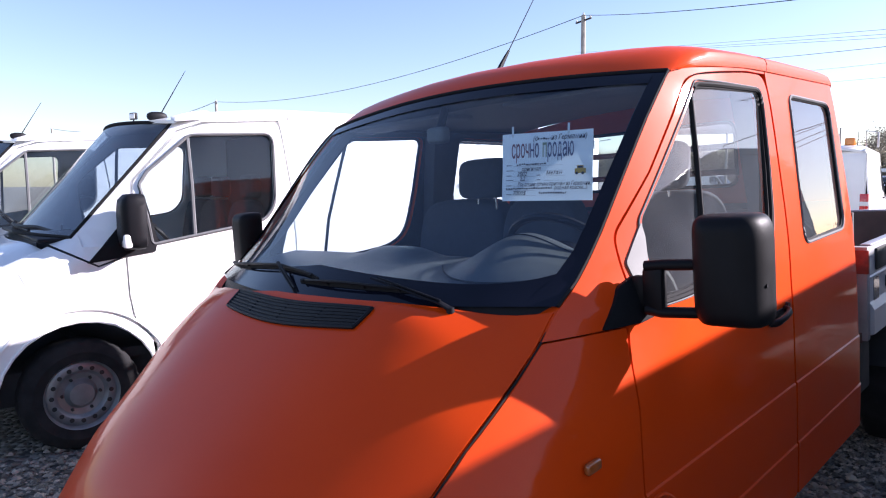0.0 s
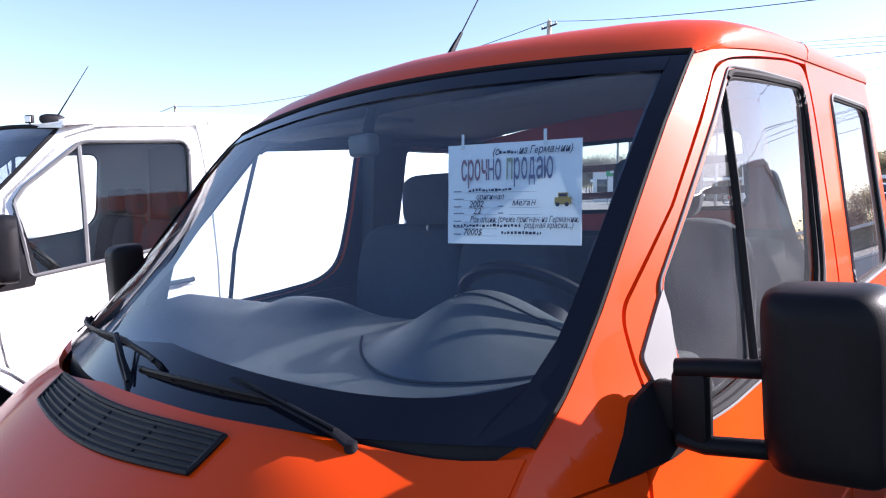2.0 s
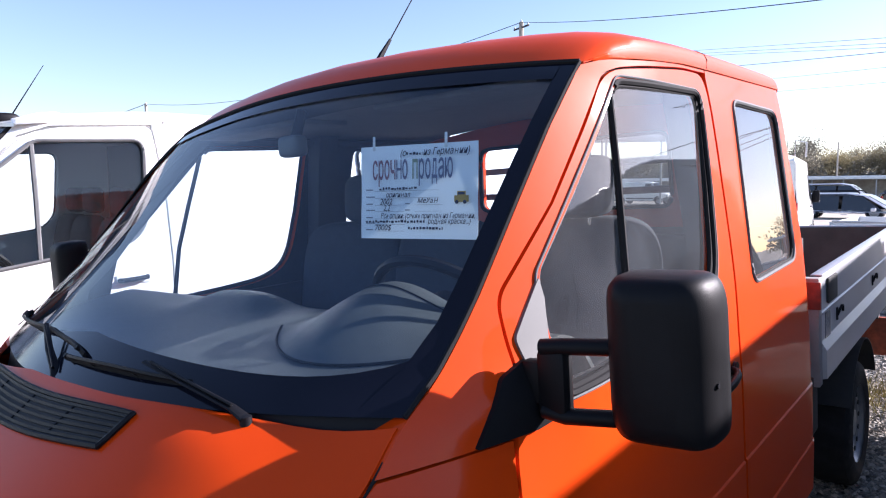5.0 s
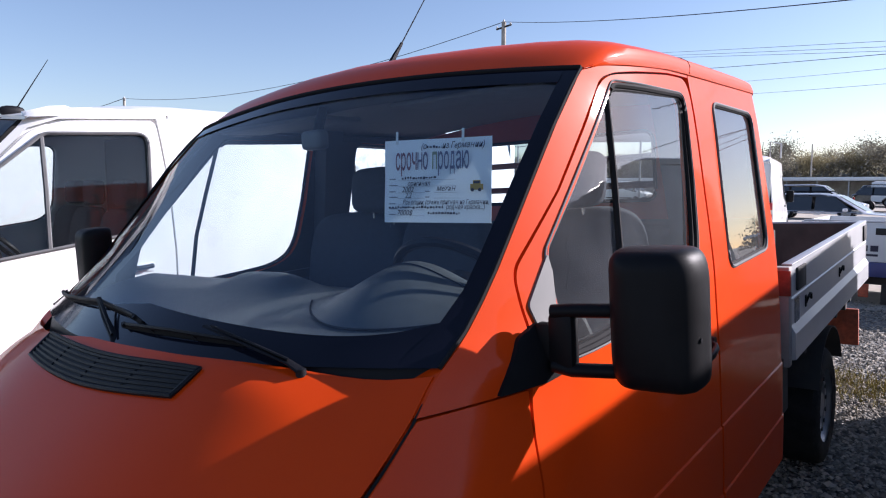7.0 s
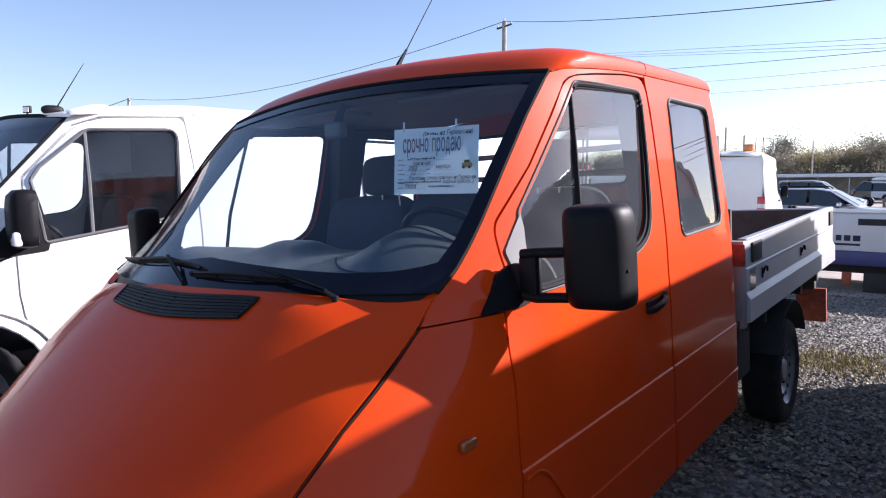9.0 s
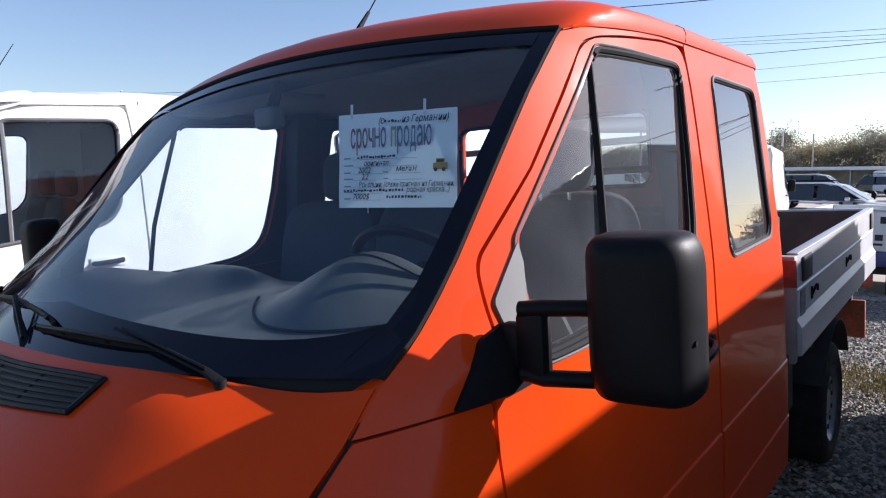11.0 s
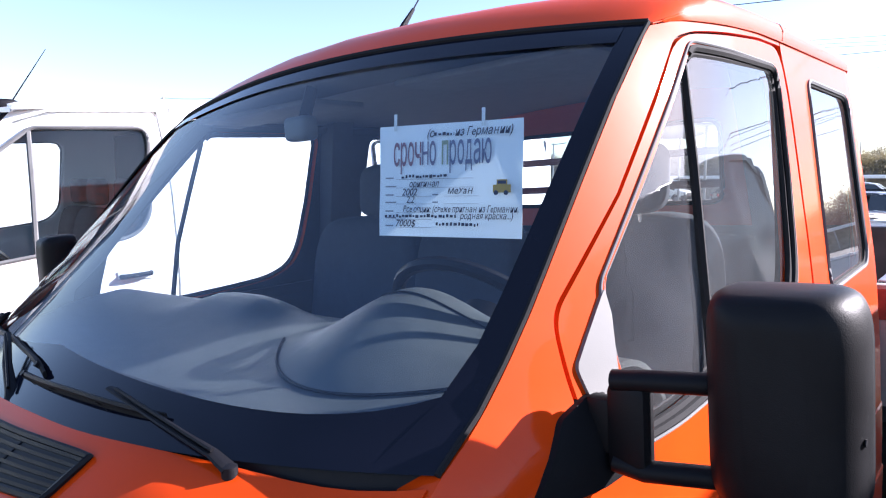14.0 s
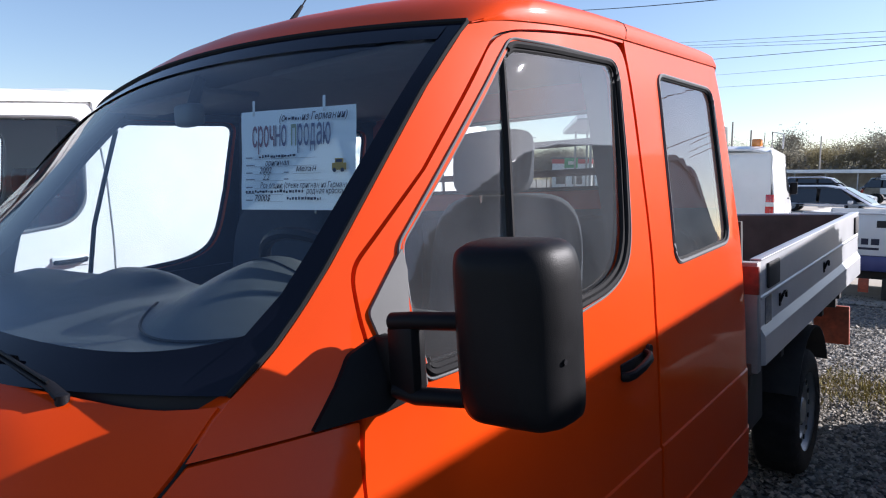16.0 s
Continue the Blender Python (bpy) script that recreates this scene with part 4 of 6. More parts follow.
# ---- ground ----
def gravel_material():
    m = bpy.data.materials.new("grey_gravel")
    m.use_nodes = True
    t = m.node_tree
    b = t.nodes["Principled BSDF"]
    co = t.nodes.new("ShaderNodeTexCoord")
    vor = t.nodes.new("ShaderNodeTexVoronoi")
    vor.inputs["Scale"].default_value = 26
    t.links.new(co.outputs["Object"], vor.inputs["Vector"])
    ramp = t.nodes.new("ShaderNodeValToRGB")
    ramp.color_ramp.elements[0].color, ramp.color_ramp.elements[1].color = (0.055, 0.054, 0.052, 1), (0.31, 0.29, 0.255, 1)
    sep = t.nodes.new("ShaderNodeSeparateColor")
    t.links.new(vor.outputs["Color"], sep.inputs[0])
    t.links.new(sep.outputs[0], ramp.inputs[0])
    n = t.nodes.new("ShaderNodeTexNoise")
    n.inputs["Scale"].default_value, n.inputs["Detail"].default_value = 0.55, 6
    t.links.new(co.outputs["Object"], n.inputs["Vector"])
    r = t.nodes.new("ShaderNodeMapRange")
    r.inputs["From Min"].default_value, r.inputs["From Max"].default_value = 0.5, 0.72
    r.inputs["To Max"].default_value = 0.6
    t.links.new(n.outputs["Fac"], r.inputs["Value"])
    mix = t.nodes.new("ShaderNodeMix")
    mix.data_type = "RGBA"
    t.links.new(r.outputs[0], mix.inputs["Factor"])
    t.links.new(ramp.outputs[0], mix.inputs["A"])
    mix.inputs["B"].default_value = (0.27, 0.245, 0.21, 1)
    t.links.new(mix.outputs["Result"], b.inputs["Base Color"])
    bump = t.nodes.new("ShaderNodeBump")
    bump.inputs["Distance"].default_value, bump.inputs["Strength"].default_value = 0.03, 1.0
    bump.invert = True
    t.links.new(vor.outputs["Distance"], bump.inputs["Height"])
    t.links.new(bump.outputs[0], b.inputs["Normal"])
    b.inputs["Roughness"].default_value = 0.95
    return m


GRAVEL = gravel_material()
STONE = material("loose_stone", (0.24, 0.212, 0.172), 0.9, scale=9, vary=0.45, grain=0.5, grain_scale=120)
EARTH = material("packed_earth", (0.33, 0.295, 0.25), 0.95, scale=1.5, vary=0.2, grain=0.8, grain_scale=25)
GRASSMAT = material("dry_grass", (0.24, 0.20, 0.06), 0.9, scale=20, vary=0.4)
bm = bmesh.new()
xs = sorted(set([-900, -400, -150, -60, -30, -15, 15, 30, 60, 150, 400, 900] + [-12 + i for i in range(25)]))
ys = sorted(set([-900, -200, -50, -20, 40, 80, 160, 400, 1200, 2500] + [-8 + i for i in range(31)]))
grid([[(x, y, 0.012 * math.sin(x * 1.3) * math.cos(y * 0.9) if abs(x) < 12 and -8 < y < 22 else -0.002) for x in xs] for y in ys], bm)
tagged(part("ground", bm, GRAVEL), "grey gravel lot with pale packed earth patches", "ground", kind="structure")


def pebble_field(name, label, regions, count, size, seed, mat):
    """Loose stones as real lumps in one mesh."""
    rnd = random.Random(seed)
    verts, faces = [], []
    for _ in range(count):
        x0, x1, y0, y1 = regions[rnd.randrange(len(regions))]
        cx, cy = rnd.uniform(x0, x1), rnd.uniform(y0, y1)
        s = size * rnd.uniform(0.5, 1.5)
        a = rnd.uniform(0, 6.28)
        k = len(verts)
        flat = rnd.uniform(0.35, 0.7)
        for ux, uy, uz in ((1, 0, 0), (0.3, 0.8, 0.1), (-0.9, 0.3, 0), (-0.2, -0.85, 0.05), (0.25, 0.1, 1), (-0.3, -0.05, 0.85), (0, 0, -0.6)):
            j = [rnd.uniform(0.75, 1.2) for _ in range(3)]
            px, py = ux * s * j[0], uy * s * j[1]
            verts.append((cx + px * math.cos(a) - py * math.sin(a), cy + px * math.sin(a) + py * math.cos(a), 0.006 + s * 0.25 + uz * s * flat * j[2]))
        for f in ((0, 1, 4), (1, 2, 5), (1, 5, 4), (2, 3, 5), (3, 0, 4), (3, 4, 5), (1, 0, 6), (2, 1, 6), (3, 2, 6), (0, 3, 6)):
            faces.append([k + i for i in f])
    me = bpy.data.meshes.new(name)
    me.from_pydata(verts, [], faces)
    me.materials.append(mat)
    return tagged(new(name, me), label, "gravel", kind="stuff")


geo = STONE.node_tree
info = geo.nodes.new("ShaderNodeNewGeometry")
rr = geo.nodes.new("ShaderNodeMapRange")
rr.inputs["To Min"].default_value, rr.inputs["To Max"].default_value = 0.35, 1.6
geo.links.new(info.outputs["Random Per Island"], rr.inputs["Value"])
hs = [n for n in geo.nodes if n.bl_idname == "ShaderNodeHueSaturation"][0]
geo.links.new(rr.outputs[0], hs.inputs["Value"])
pebble_field("loose_gravel", "loose grey crushed stones between the vehicles", [(-2.6, 0.6, -1.8, 0.6), (0.2, 2.6, 1.5, 7.5), (0.2, 2.0, 2.5, 5.5), (-1.5, 1.5, 5, 10)], 32000, 0.0145, 3, STONE)
pebble_field("coarse_stones", "coarser pale stones on the gravel", [(-2.8, 0.4, -1.8, 0.4), (0.2, 2.6, 2.0, 8)], 3500, 0.022, 4, STONE)


def grass_strip():
    rnd = random.Random(8)
    verts, faces = [], []
    for _ in range(9000):
        x = rnd.uniform(0.6, 4.2)
        y = 5.2 + rnd.gauss(0, 0.26)
        if math.sin(x * 3.1) + rnd.random() * 2 < 0.2:
            continue
        h, a, w = rnd.uniform(0.02, 0.07), rnd.uniform(0, 6.28), 0.005
        lx, ly = rnd.uniform(-0.03, 0.03), rnd.uniform(-0.03, 0.03)
        k = len(verts)
        verts += [(x - w * math.cos(a), y - w * math.sin(a), 0), (x + w * math.cos(a), y + w * math.sin(a), 0), (x + lx, y + ly, h)]
        faces.append((k, k + 1, k + 2))
    me = bpy.data.meshes.new("dry_grass")
    me.from_pydata(verts, [], faces)
    me.materials.append(GRASSMAT)
    return tagged(new("dry_grass", me), "thin strip of dry yellow grass in the gravel", "grass", kind="stuff")


grass_strip()
bm = grid([[(x, y, 0.010) for x in np.linspace(-9, 9, 10)] for y in np.linspace(9.2, 60, 12)])
tagged(part("lane", bm, EARTH), "pale packed earth lane behind the trucks", "lane", kind="structure")

# ---- white panel vans (axes: x to the driver's side, y to the tail from the front axle, z up) ----
van_base = curve_of([0.2, 0.5, 0.9, 1.15, 1.9, 2.08], [0.955, 0.985, 0.992, 0.988, 0.905, 0.865], 0.05)


def van_front(z):
    return 0.0 + (z - 1.25) * 0.90 if z > 1.25 else -0.02 - (1.25 - z) * 2.35


def van_x(y, z):
    x = van_base(z)
    d = max(0.0, y - van_front(z))
    k = 0.10 if z > 1.25 else 0.16
    x -= k * max(0.0, 1 - d / 0.30) ** 2
    if y > 4.6:
        x -= 0.25 * (min(y, 4.85) - 4.6) ** 2
    return x


def white_van(label, m, paint=WHITE, glass=DARKGLASS, group="parked white vans", length=4.85, beacon=False):
    van = thing("panel_van", label, "van", group, m)
    ZV, YV = [0.3 + 0.1 * i for i in range(19)], [-1.0 + 0.15 * i for i in range(40)]
    on = lambda off=0.0: (lambda y, z: (van_x(y, z) + off, y, z))
    arch = [(0.43 * math.cos(a), 0.345 + 0.43 * math.sin(a)) for a in [math.pi * k / 14 for k in range(15)]]
    win = rounded([(0.43, 1.195, 0.02), (0.72, 1.24, 0), (1.17, 1.31, 0.08), (1.255, 1.42, 0.06), (1.275, 1.905, 0.08), (0.71, 1.875, 0.03), (0.44, 1.64, 0.0), (0.385, 1.56, 0.02)])
    door = rounded([(0.46, 0.36, 0), (0.44, 0.60, 0), (0.31, 0.74, 0.05), (0.285, 0.90, 0), (0.28, 1.135, 0), (0.36, 1.58, 0.02), (0.66, 1.895, 0.06), (0.80, 1.95, 0.06), (1.325, 1.986, 0.05), (1.375, 1.56, 0), (1.385, 1.2, 0), (1.385, 0.36, 0)])
    pillar = [Vector(p) for p in ((0.006, 1.252), (0.30, 1.575), (0.60, 1.905), (0.645, 1.962), (0.74, 2.0), (0.90, 2.02), (1.40, 2.034), (1.40, 2.002), (1.325, 1.998), (0.795, 1.962), (0.648, 1.905), (0.348, 1.585), (0.272, 1.14), (0.12, 1.09), (-0.10, 1.215))]
    wing = [Vector(p) for p in ((-0.11, 1.205), (0.12, 1.078), (0.268, 1.125), (0.273, 0.90), (0.298, 0.735), (0.40, 0.62))] + [Vector((a, b)) for a, b in arch[1:-1]] + [Vector(p) for p in ((-0.42, 0.34), (-0.46, 0.62), (-0.80, 0.66), (-0.70, 0.92), (-0.45, 1.06))]
    rear_arch = [(3.665 + 0.40 * math.cos(a), 0.345 + 0.40 * math.sin(a)) for a in [math.pi * k / 14 for k in range(15)]]
    flank = [Vector(p) for p in ((1.397, 0.36), (1.397, 1.2), (1.387, 1.56), (1.338, 1.998), (1.41, 2.002), (1.41, 2.036), (length - 0.05, 2.047), (length, 0.45))] + [Vector(p) for p in rear_arch]
    for s in (1, -1):
        f = (lambda b: b) if s > 0 else flip
        part("wing", f(panel(wing, [], on(), 0.02, ZV, YV)), paint, van)
        part("pillar", f(panel(pillar, [], on(), 0.03, ZV, YV)), paint, van)
        d = part("door", f(panel(door, [win], on(), 0.03, ZV, YV)), paint, van)
        part("door_frame", f(panel(shrink(door, -0.03), [shrink(win, -0.012)], on(-0.032), 0.01, ZV, YV)), paint, van)
        part("pane", f(panel(win, [], on(-0.012), 0.0, ZV, YV)), glass, d)
        pts = [(s * (van_x(p[0], p[1]) + 0.002), p[0], p[1]) for p in dense(win, 0.05)]
        part("window_seal", tube(pts, 0.011, 6, closed=True), GREYRUBBER, d)
        part("window_divider", tube([(s * (van_x(y, z) - 0.002), y, z) for y, z in ((0.70, 1.87), (0.695, 1.56), (0.69, 1.235))], 0.013, 6), GREYRUBBER, d)
        hx = van_x(1.25, 1.08)
        bm = block(hx, hx + 0.008, 1.06, 1.25, 1.075, 1.125, 0.003)
        plate = part("handle_plate", f(bm), paint, d)
        part("door_handle", f(tube([(hx, 1.075, 1.095), (hx + 0.035, 1.09, 1.097), (hx + 0.040, 1.15, 1.102), (hx + 0.036, 1.225, 1.108), (hx, 1.235, 1.109)], 0.014, 8)), BLACK, plate)
        part("side_panel", f(panel(flank, [], on(), 0.03, ZV, YV)), paint, van)
        rub = [(s * (van_x(y, 0.5) + 0.006), y, 0.55) for y in (0.5, 1.0, 1.5, 2.2, 3.1)]
        part("rubbing_strip", tube(rub, 0.03, 6, flat=2.0), BLACK, van)
        lip = [(s * (van_x(a, b) + 0.004), a, b) for a, b in arch]
        part("arch_lip", tube(lip, 0.010, 6), paint, van)
        flare = [(s * (van_x(0.50 * math.cos(a), 0.345 + 0.50 * math.sin(a)) + 0.002), 0.50 * math.cos(a), 0.345 + 0.50 * math.sin(a)) for a in [math.pi * (0.12 + 0.72 * k / 14) for k in range(15)]]
        part("arch_flare", tube(flare, 0.010, 6), paint, van)
        rows = [[(s * x, 0.44 * math.cos(a), 0.345 + 0.44 * math.sin(a)) for x in (0.55, 0.955)] for a in [math.pi * k / 12 for k in range(13)]]
        part("arch_liner", thicken(grid(rows), 0.005), CHASSIS, van)
        wrap = [Vector(p) for p in ((-0.98, 0.29), (-0.44, 0.29), (-0.465, 0.60), (-0.96, 0.64))]
        part("bumper_corner", f(panel(wrap, [], on(0.008), 0.02, ZV, YV)), GREYPLASTIC, van)
        # mirror with its black corner piece
        sail = [Vector(p) for p in ((0.06, 1.105), (0.36, 1.44), (0.39, 1.55), (0.46, 1.22), (0.44, 1.15))]
        mir = part("door_mirror", f(panel(sail, [], on(0.008), 0.012, ZV)), BLACK, van)
        rows = []
        for dy, g in ((-0.07, 0.55), (-0.06, 0.8), (-0.03, 0.97), (0.02, 1.0), (0.06, 0.97), (0.065, 0.9)):
            row = []
            for k in range(28):
                th = k * 2 * math.pi / 28
                c, sn = math.cos(th), math.sin(th)
                row.append((1.075 + math.copysign(abs(c) ** 0.4, c) * 0.095 * g, 0.29 + dy, 1.345 + math.copysign(abs(sn) ** 0.4, sn) * 0.165 * g))
            rows.append(row)
        bm = grid(rows, close=True)
        bm.faces.new([bm.verts.new(p) for p in rows[0]])
        bm.faces.new([bm.verts.new(p) for p in rows[-1]])
        part("mirror_housing", f(bm), BLACK, mir, "", 50)
        part("mirror_foot", f(block(0.94, 1.03, 0.26, 0.34, 1.17, 1.24, 0.01)), BLACK, mir)
        part("mirror_indicator", f(block(1.085, 1.165, 0.225, 0.27, 1.195, 1.275, 0.012)), CLEARLENS, mir)
        part("head_lamp", f(block(0.60, 0.86, -0.90, -0.72, 0.72, 0.92, 0.05, 3)), CLEARLENS, van)
        part("tail_lamp", f(block(0.80, 0.96, length - 0.12, length + 0.014, 0.86, 1.26, 0.012)), REDLENS, van)
        part("lamp_band", f(block(0.797, 0.963, length - 0.122, length + 0.017, 1.0, 1.10, 0.012)), CLEARLENS, van)
    # bonnet, nose, windscreen, roof, back
    bz = curve_of([-1.0, -0.95, -0.85, -0.6, -0.3, -0.05, 0.05], [0.70, 0.86, 0.97, 1.10, 1.19, 1.255, 1.28], 0.03)
    rows = []
    for k in range(16):
        row = []
        for i in range(25):
            u = -1 + i / 12
            rear, nose = -0.10 - 0.12 * (1 - u * u), -0.98 + 0.25 * u * u
            y = rear + (nose - rear) * k / 15
            w = van_x(y, min(1.2, bz(y) - 0.03)) - 0.01
            row.append((u * w, y, bz(y) - 0.09 * abs(u) ** 4 + 0.0))
        rows.append(row)
    hoodv = part("bonnet", thicken(grid(rows), -0.02), paint, van)
    part("bonnet_recess", block(-0.62, 0.62, -0.52, -0.33, 1.150, 1.172, 0.01), BLACK, hoodv)
    rows = [[(u * 0.86, -1.0 + 0.26 * u * u - dy, z) for u in [-1 + i / 8 for i in range(17)]] for z, dy in ((0.90, -0.02), (0.74, 0.02), (0.60, 0.04), (0.40, 0.04), (0.28, -0.02))]
    part("front_bumper", thicken(grid(rows), 0.02), BLACK, van)
    scr = lambda u, v: (u * (van_x(van_front(1.255 + 0.70 * v), 1.255 + 0.70 * v) - 0.004), van_front(1.255 + 0.70 * v) - 0.17 * (1 - u * u), 1.255 + 0.70 * v + 0.03 * v * (1 - u * u))
    part("windscreen", grid([[scr(-1 + i / 10, k / 10) for i in range(21)] for k in range(11)]), VANSCREEN if glass is DARKGLASS else glass, van)
    part("windscreen_seal", tube([scr(-1 + i / 10, 0) for i in range(21)] + [scr(1, k / 10) for k in range(1, 11)] + [scr(1 - i / 10, 1) for i in range(1, 21)] + [scr(-1, 1 - k / 10) for k in range(1, 10)], 0.013, 6, closed=True), RUBBER, van)
    part("scuttle", block(-0.82, 0.82, -0.16, 0.02, 1.225, 1.250, 0.01), BLACK, van)
    part("wiper", tube([(0.3, -0.13, 1.27), (-0.1, -0.17, 1.30), (-0.55, -0.10, 1.295)], 0.012, 6), BLACK, van)
    part("wiper", tube([(0.70, -0.02, 1.27), (0.4, -0.10, 1.30), (0.05, -0.17, 1.295)], 0.012, 6), BLACK, van)
    cr = [(0.868, 0.0), (0.868, 0.015), (0.852, 0.033), (0.79, 0.052), (0.65, 0.066), (0.4, 0.076), (0.0, 0.08)]
    edge_z = curve_of([0.3, 0.64, 0.74, 0.90, 1.45, length], [1.962, 1.962, 2.0, 2.02, 2.035, 2.047], 0.03)
    cr = cr + [(-x, z) for x, z in cr[-2::-1]]
    rows = []
    for k in range(33):
        row = []
        for x, z in cr:
            u = x / 0.868
            y0 = 0.64 - 0.17 * (1 - u * u)
            y = y0 + (length - y0) * (k / 32) ** 1.5
            rise = 1 - (1 - min(1.0, (y - y0) / 0.9)) ** 2
            fz, z = 1.965 + 0.03 * (1 - u * u), edge_z(y) + z
            back = max(0.0, (y - length + 0.25) / 0.25)
            row.append((math.copysign(van_x(min(y, 4.6), 2.03) + 0.003, x) if abs(u) > 0.995 else x * (1 - 0.04 * back ** 2), y, (fz + (z - fz) * rise if abs(u) < 0.995 else z - (0.010 if z - edge_z(y) < 0.005 else 0.0)) - 0.07 * back ** 3))
        rows.append(row)
    part("roof", thicken(grid(rows), -0.02), paint, van)
    part("rear_wall", block(-0.90, 0.90, length - 0.03, length + 0.005, 0.45, 2.02, 0.05, 3), paint, van)
    part("rear_door_seam", block(-0.004, 0.004, length, length + 0.008, 0.5, 2.1), RUBBER, van)
    part("rear_bumper", block(-0.93, 0.93, length - 0.05, length + 0.10, 0.38, 0.56, 0.03), BLACK, van)
    part("underbody", block(-0.86, 0.86, -0.7, length - 0.1, 0.30, 0.50, 0.02), CHASSIS, van)
    part("inner_floor", block(-0.9, 0.9, 0.1, 1.6, 0.50, 0.56), CHASSIS, van)
    part("inner_bulkhead", block(-0.82, 0.82, 1.62, 1.66, 0.5, 1.96), TRIM, van)
    part("inner_dashboard", block(-0.88, 0.88, 0.06, 0.42, 0.75, 1.20, 0.06, 3), TRIM, van)
    for x in (0.46, -0.12, -0.52):
        st = part("seat", pillow(x, 0.98, 0.78, 0.22, 0.24, 0.09, n=10), CLOTH, van)
        part("seat_back", pillow(x, 1.22, 1.12, 0.21, 0.08, 0.32, lean=0.15, n=10), CLOTH, st)
        part("headrest", pillow(x, 1.29, 1.54, 0.12, 0.05, 0.09, n=10), CLOTH, st)
    wc = Vector((0.46, 0.58, 1.24))
    part("steering_wheel", tube([wc + Vector((0.19 * math.cos(a), -0.13 * math.sin(a), 0.14 * math.sin(a))) for a in [k * math.pi / 14 for k in range(28)]], 0.014, 6, closed=True), BLACK, van)
    ft = part("roof_aerial", pillow(0.07, 0.76, 2.058, 0.03, 0.075, 0.036, 0.8, n=8), BLACK, van)
    part("aerial_rod", tube([(0.07, 0.79, 2.085), (0.07, 0.98, 2.41)], 0.005, 5, taper=0.002), BLACK, ft)
    for nm, y in (("front_wheel", 0.0), ("rear_wheel", 3.665)):
        for s in (1, -1):
            w = new(nm)
            w.parent = van
            road_wheel(w, (s * 0.86, y, 0.33), s, 0.33, 0.22, 16)
    return van


van_a = white_van("white panel van with black mirrors and grey steel wheels", pose(-3.55, -0.02, 0, 0, 0, -6))
# a side window behind its door, lined with crumpled silver foil
FOIL = material("crumpled_silver_foil", (0.34, 0.35, 0.36), 0.38, metal=0.6, scale=14, vary=0.5, grain=1.0, grain_scale=26, dirt=0.3, dirt_color=(0.16, 0.16, 0.165), dirt_scale=20)
opening = rounded([(2.86, 1.22, 0.06), (4.15, 1.24, 0.06), (4.15, 1.90, 0.06), (2.83, 1.90, 0.06)])
foil = part("side_window", panel(opening, [], lambda y, z: (van_x(y, z) + 0.005, y, z), 0.0), FOIL, van_a, "side window lined with silver foil")
part("window_seal", tube([(van_x(q[0], q[1]) + 0.005, q[0], q[1]) for q in dense(opening, 0.05)], 0.012, 6, closed=True), RUBBER, foil)
lamp = thing("work_lamp", "small square work lamp on a van roof", "lamp", m=pose(-3.93, 0.76, 2.075, 0, 0, 20))
part("stalk", tube([(0, 0, -0.06), (0, 0, 0.02)], 0.006, 6), BLACK, lamp)
part("housing", block(-0.035, 0.035, -0.012, 0.012, 0.0, 0.055, 0.006), BLACK, lamp)
part("lens", block(-0.028, 0.028, -0.016, -0.0125, 0.008, 0.047, 0.001), CLEARLENS, lamp)
van_b = copy_thing(van_a, pose(-6.40, -0.25, 0, 0, 0, -6))
tagged(van_b, "second white panel van parked beyond the first")


def raise_roof(van, lift):
    """Turns a van into its high-roofed version."""
    for o in van.children_recursive:
        if o.type == "MESH":
            for q in o.data.vertices:
                if q.co.z > 1.93:
                    q.co.z += lift * min(1.0, (q.co.z - 1.93) / 0.12)
    return van


raise_roof(white_van("tall grey panel van parked close alongside the pickup", pose(3.40, 0.30, 0, 0, 0, 4.6), SLATE, NAVYGLASS, group="tall vans", length=5.4), 0.20)
raise_roof(white_van("tall white van seen from behind, with an orange beacon", pose(-3.61, 19.55, 0, 0, 0, 188.3), WHITE, group="tall vans"), 0.17)


# ---- the hand-written paper sign hung behind the windscreen ----
sx, sy = Vector((0.290, 0.060, -0.009)).normalized(), Vector((0.0, 0.085, 1.0)).normalized()
sn = sx.cross(sy).normalized()
sy = sn.cross(sx).normalized()
at_sign = Matrix(((sx.x, sy.x, sn.x, 0.340), (sx.y, sy.y, sn.y, 0.358), (sx.z, sy.z, sn.z, 1.784), (0, 0, 0, 1)))
# axes of the sign: x along its lower edge, y up the paper, z out of its written face
sign = thing("for_sale_sign", "white paper sale sign, printed and hand-written, hung behind the windscreen", "sign", m=LEANING @ at_sign)
SW, SH = 0.297, 0.208
bm = grid([[(SW * i / 12, SH * j / 10, 0.0016 * math.sin(i * 0.5) + 0.001 * math.sin(j * 0.9 + i * 0.3)) for i in range(13)] for j in range(11)])
part("sheet", thicken(bm, (0, 0, -0.0006)), PAPER, sign)


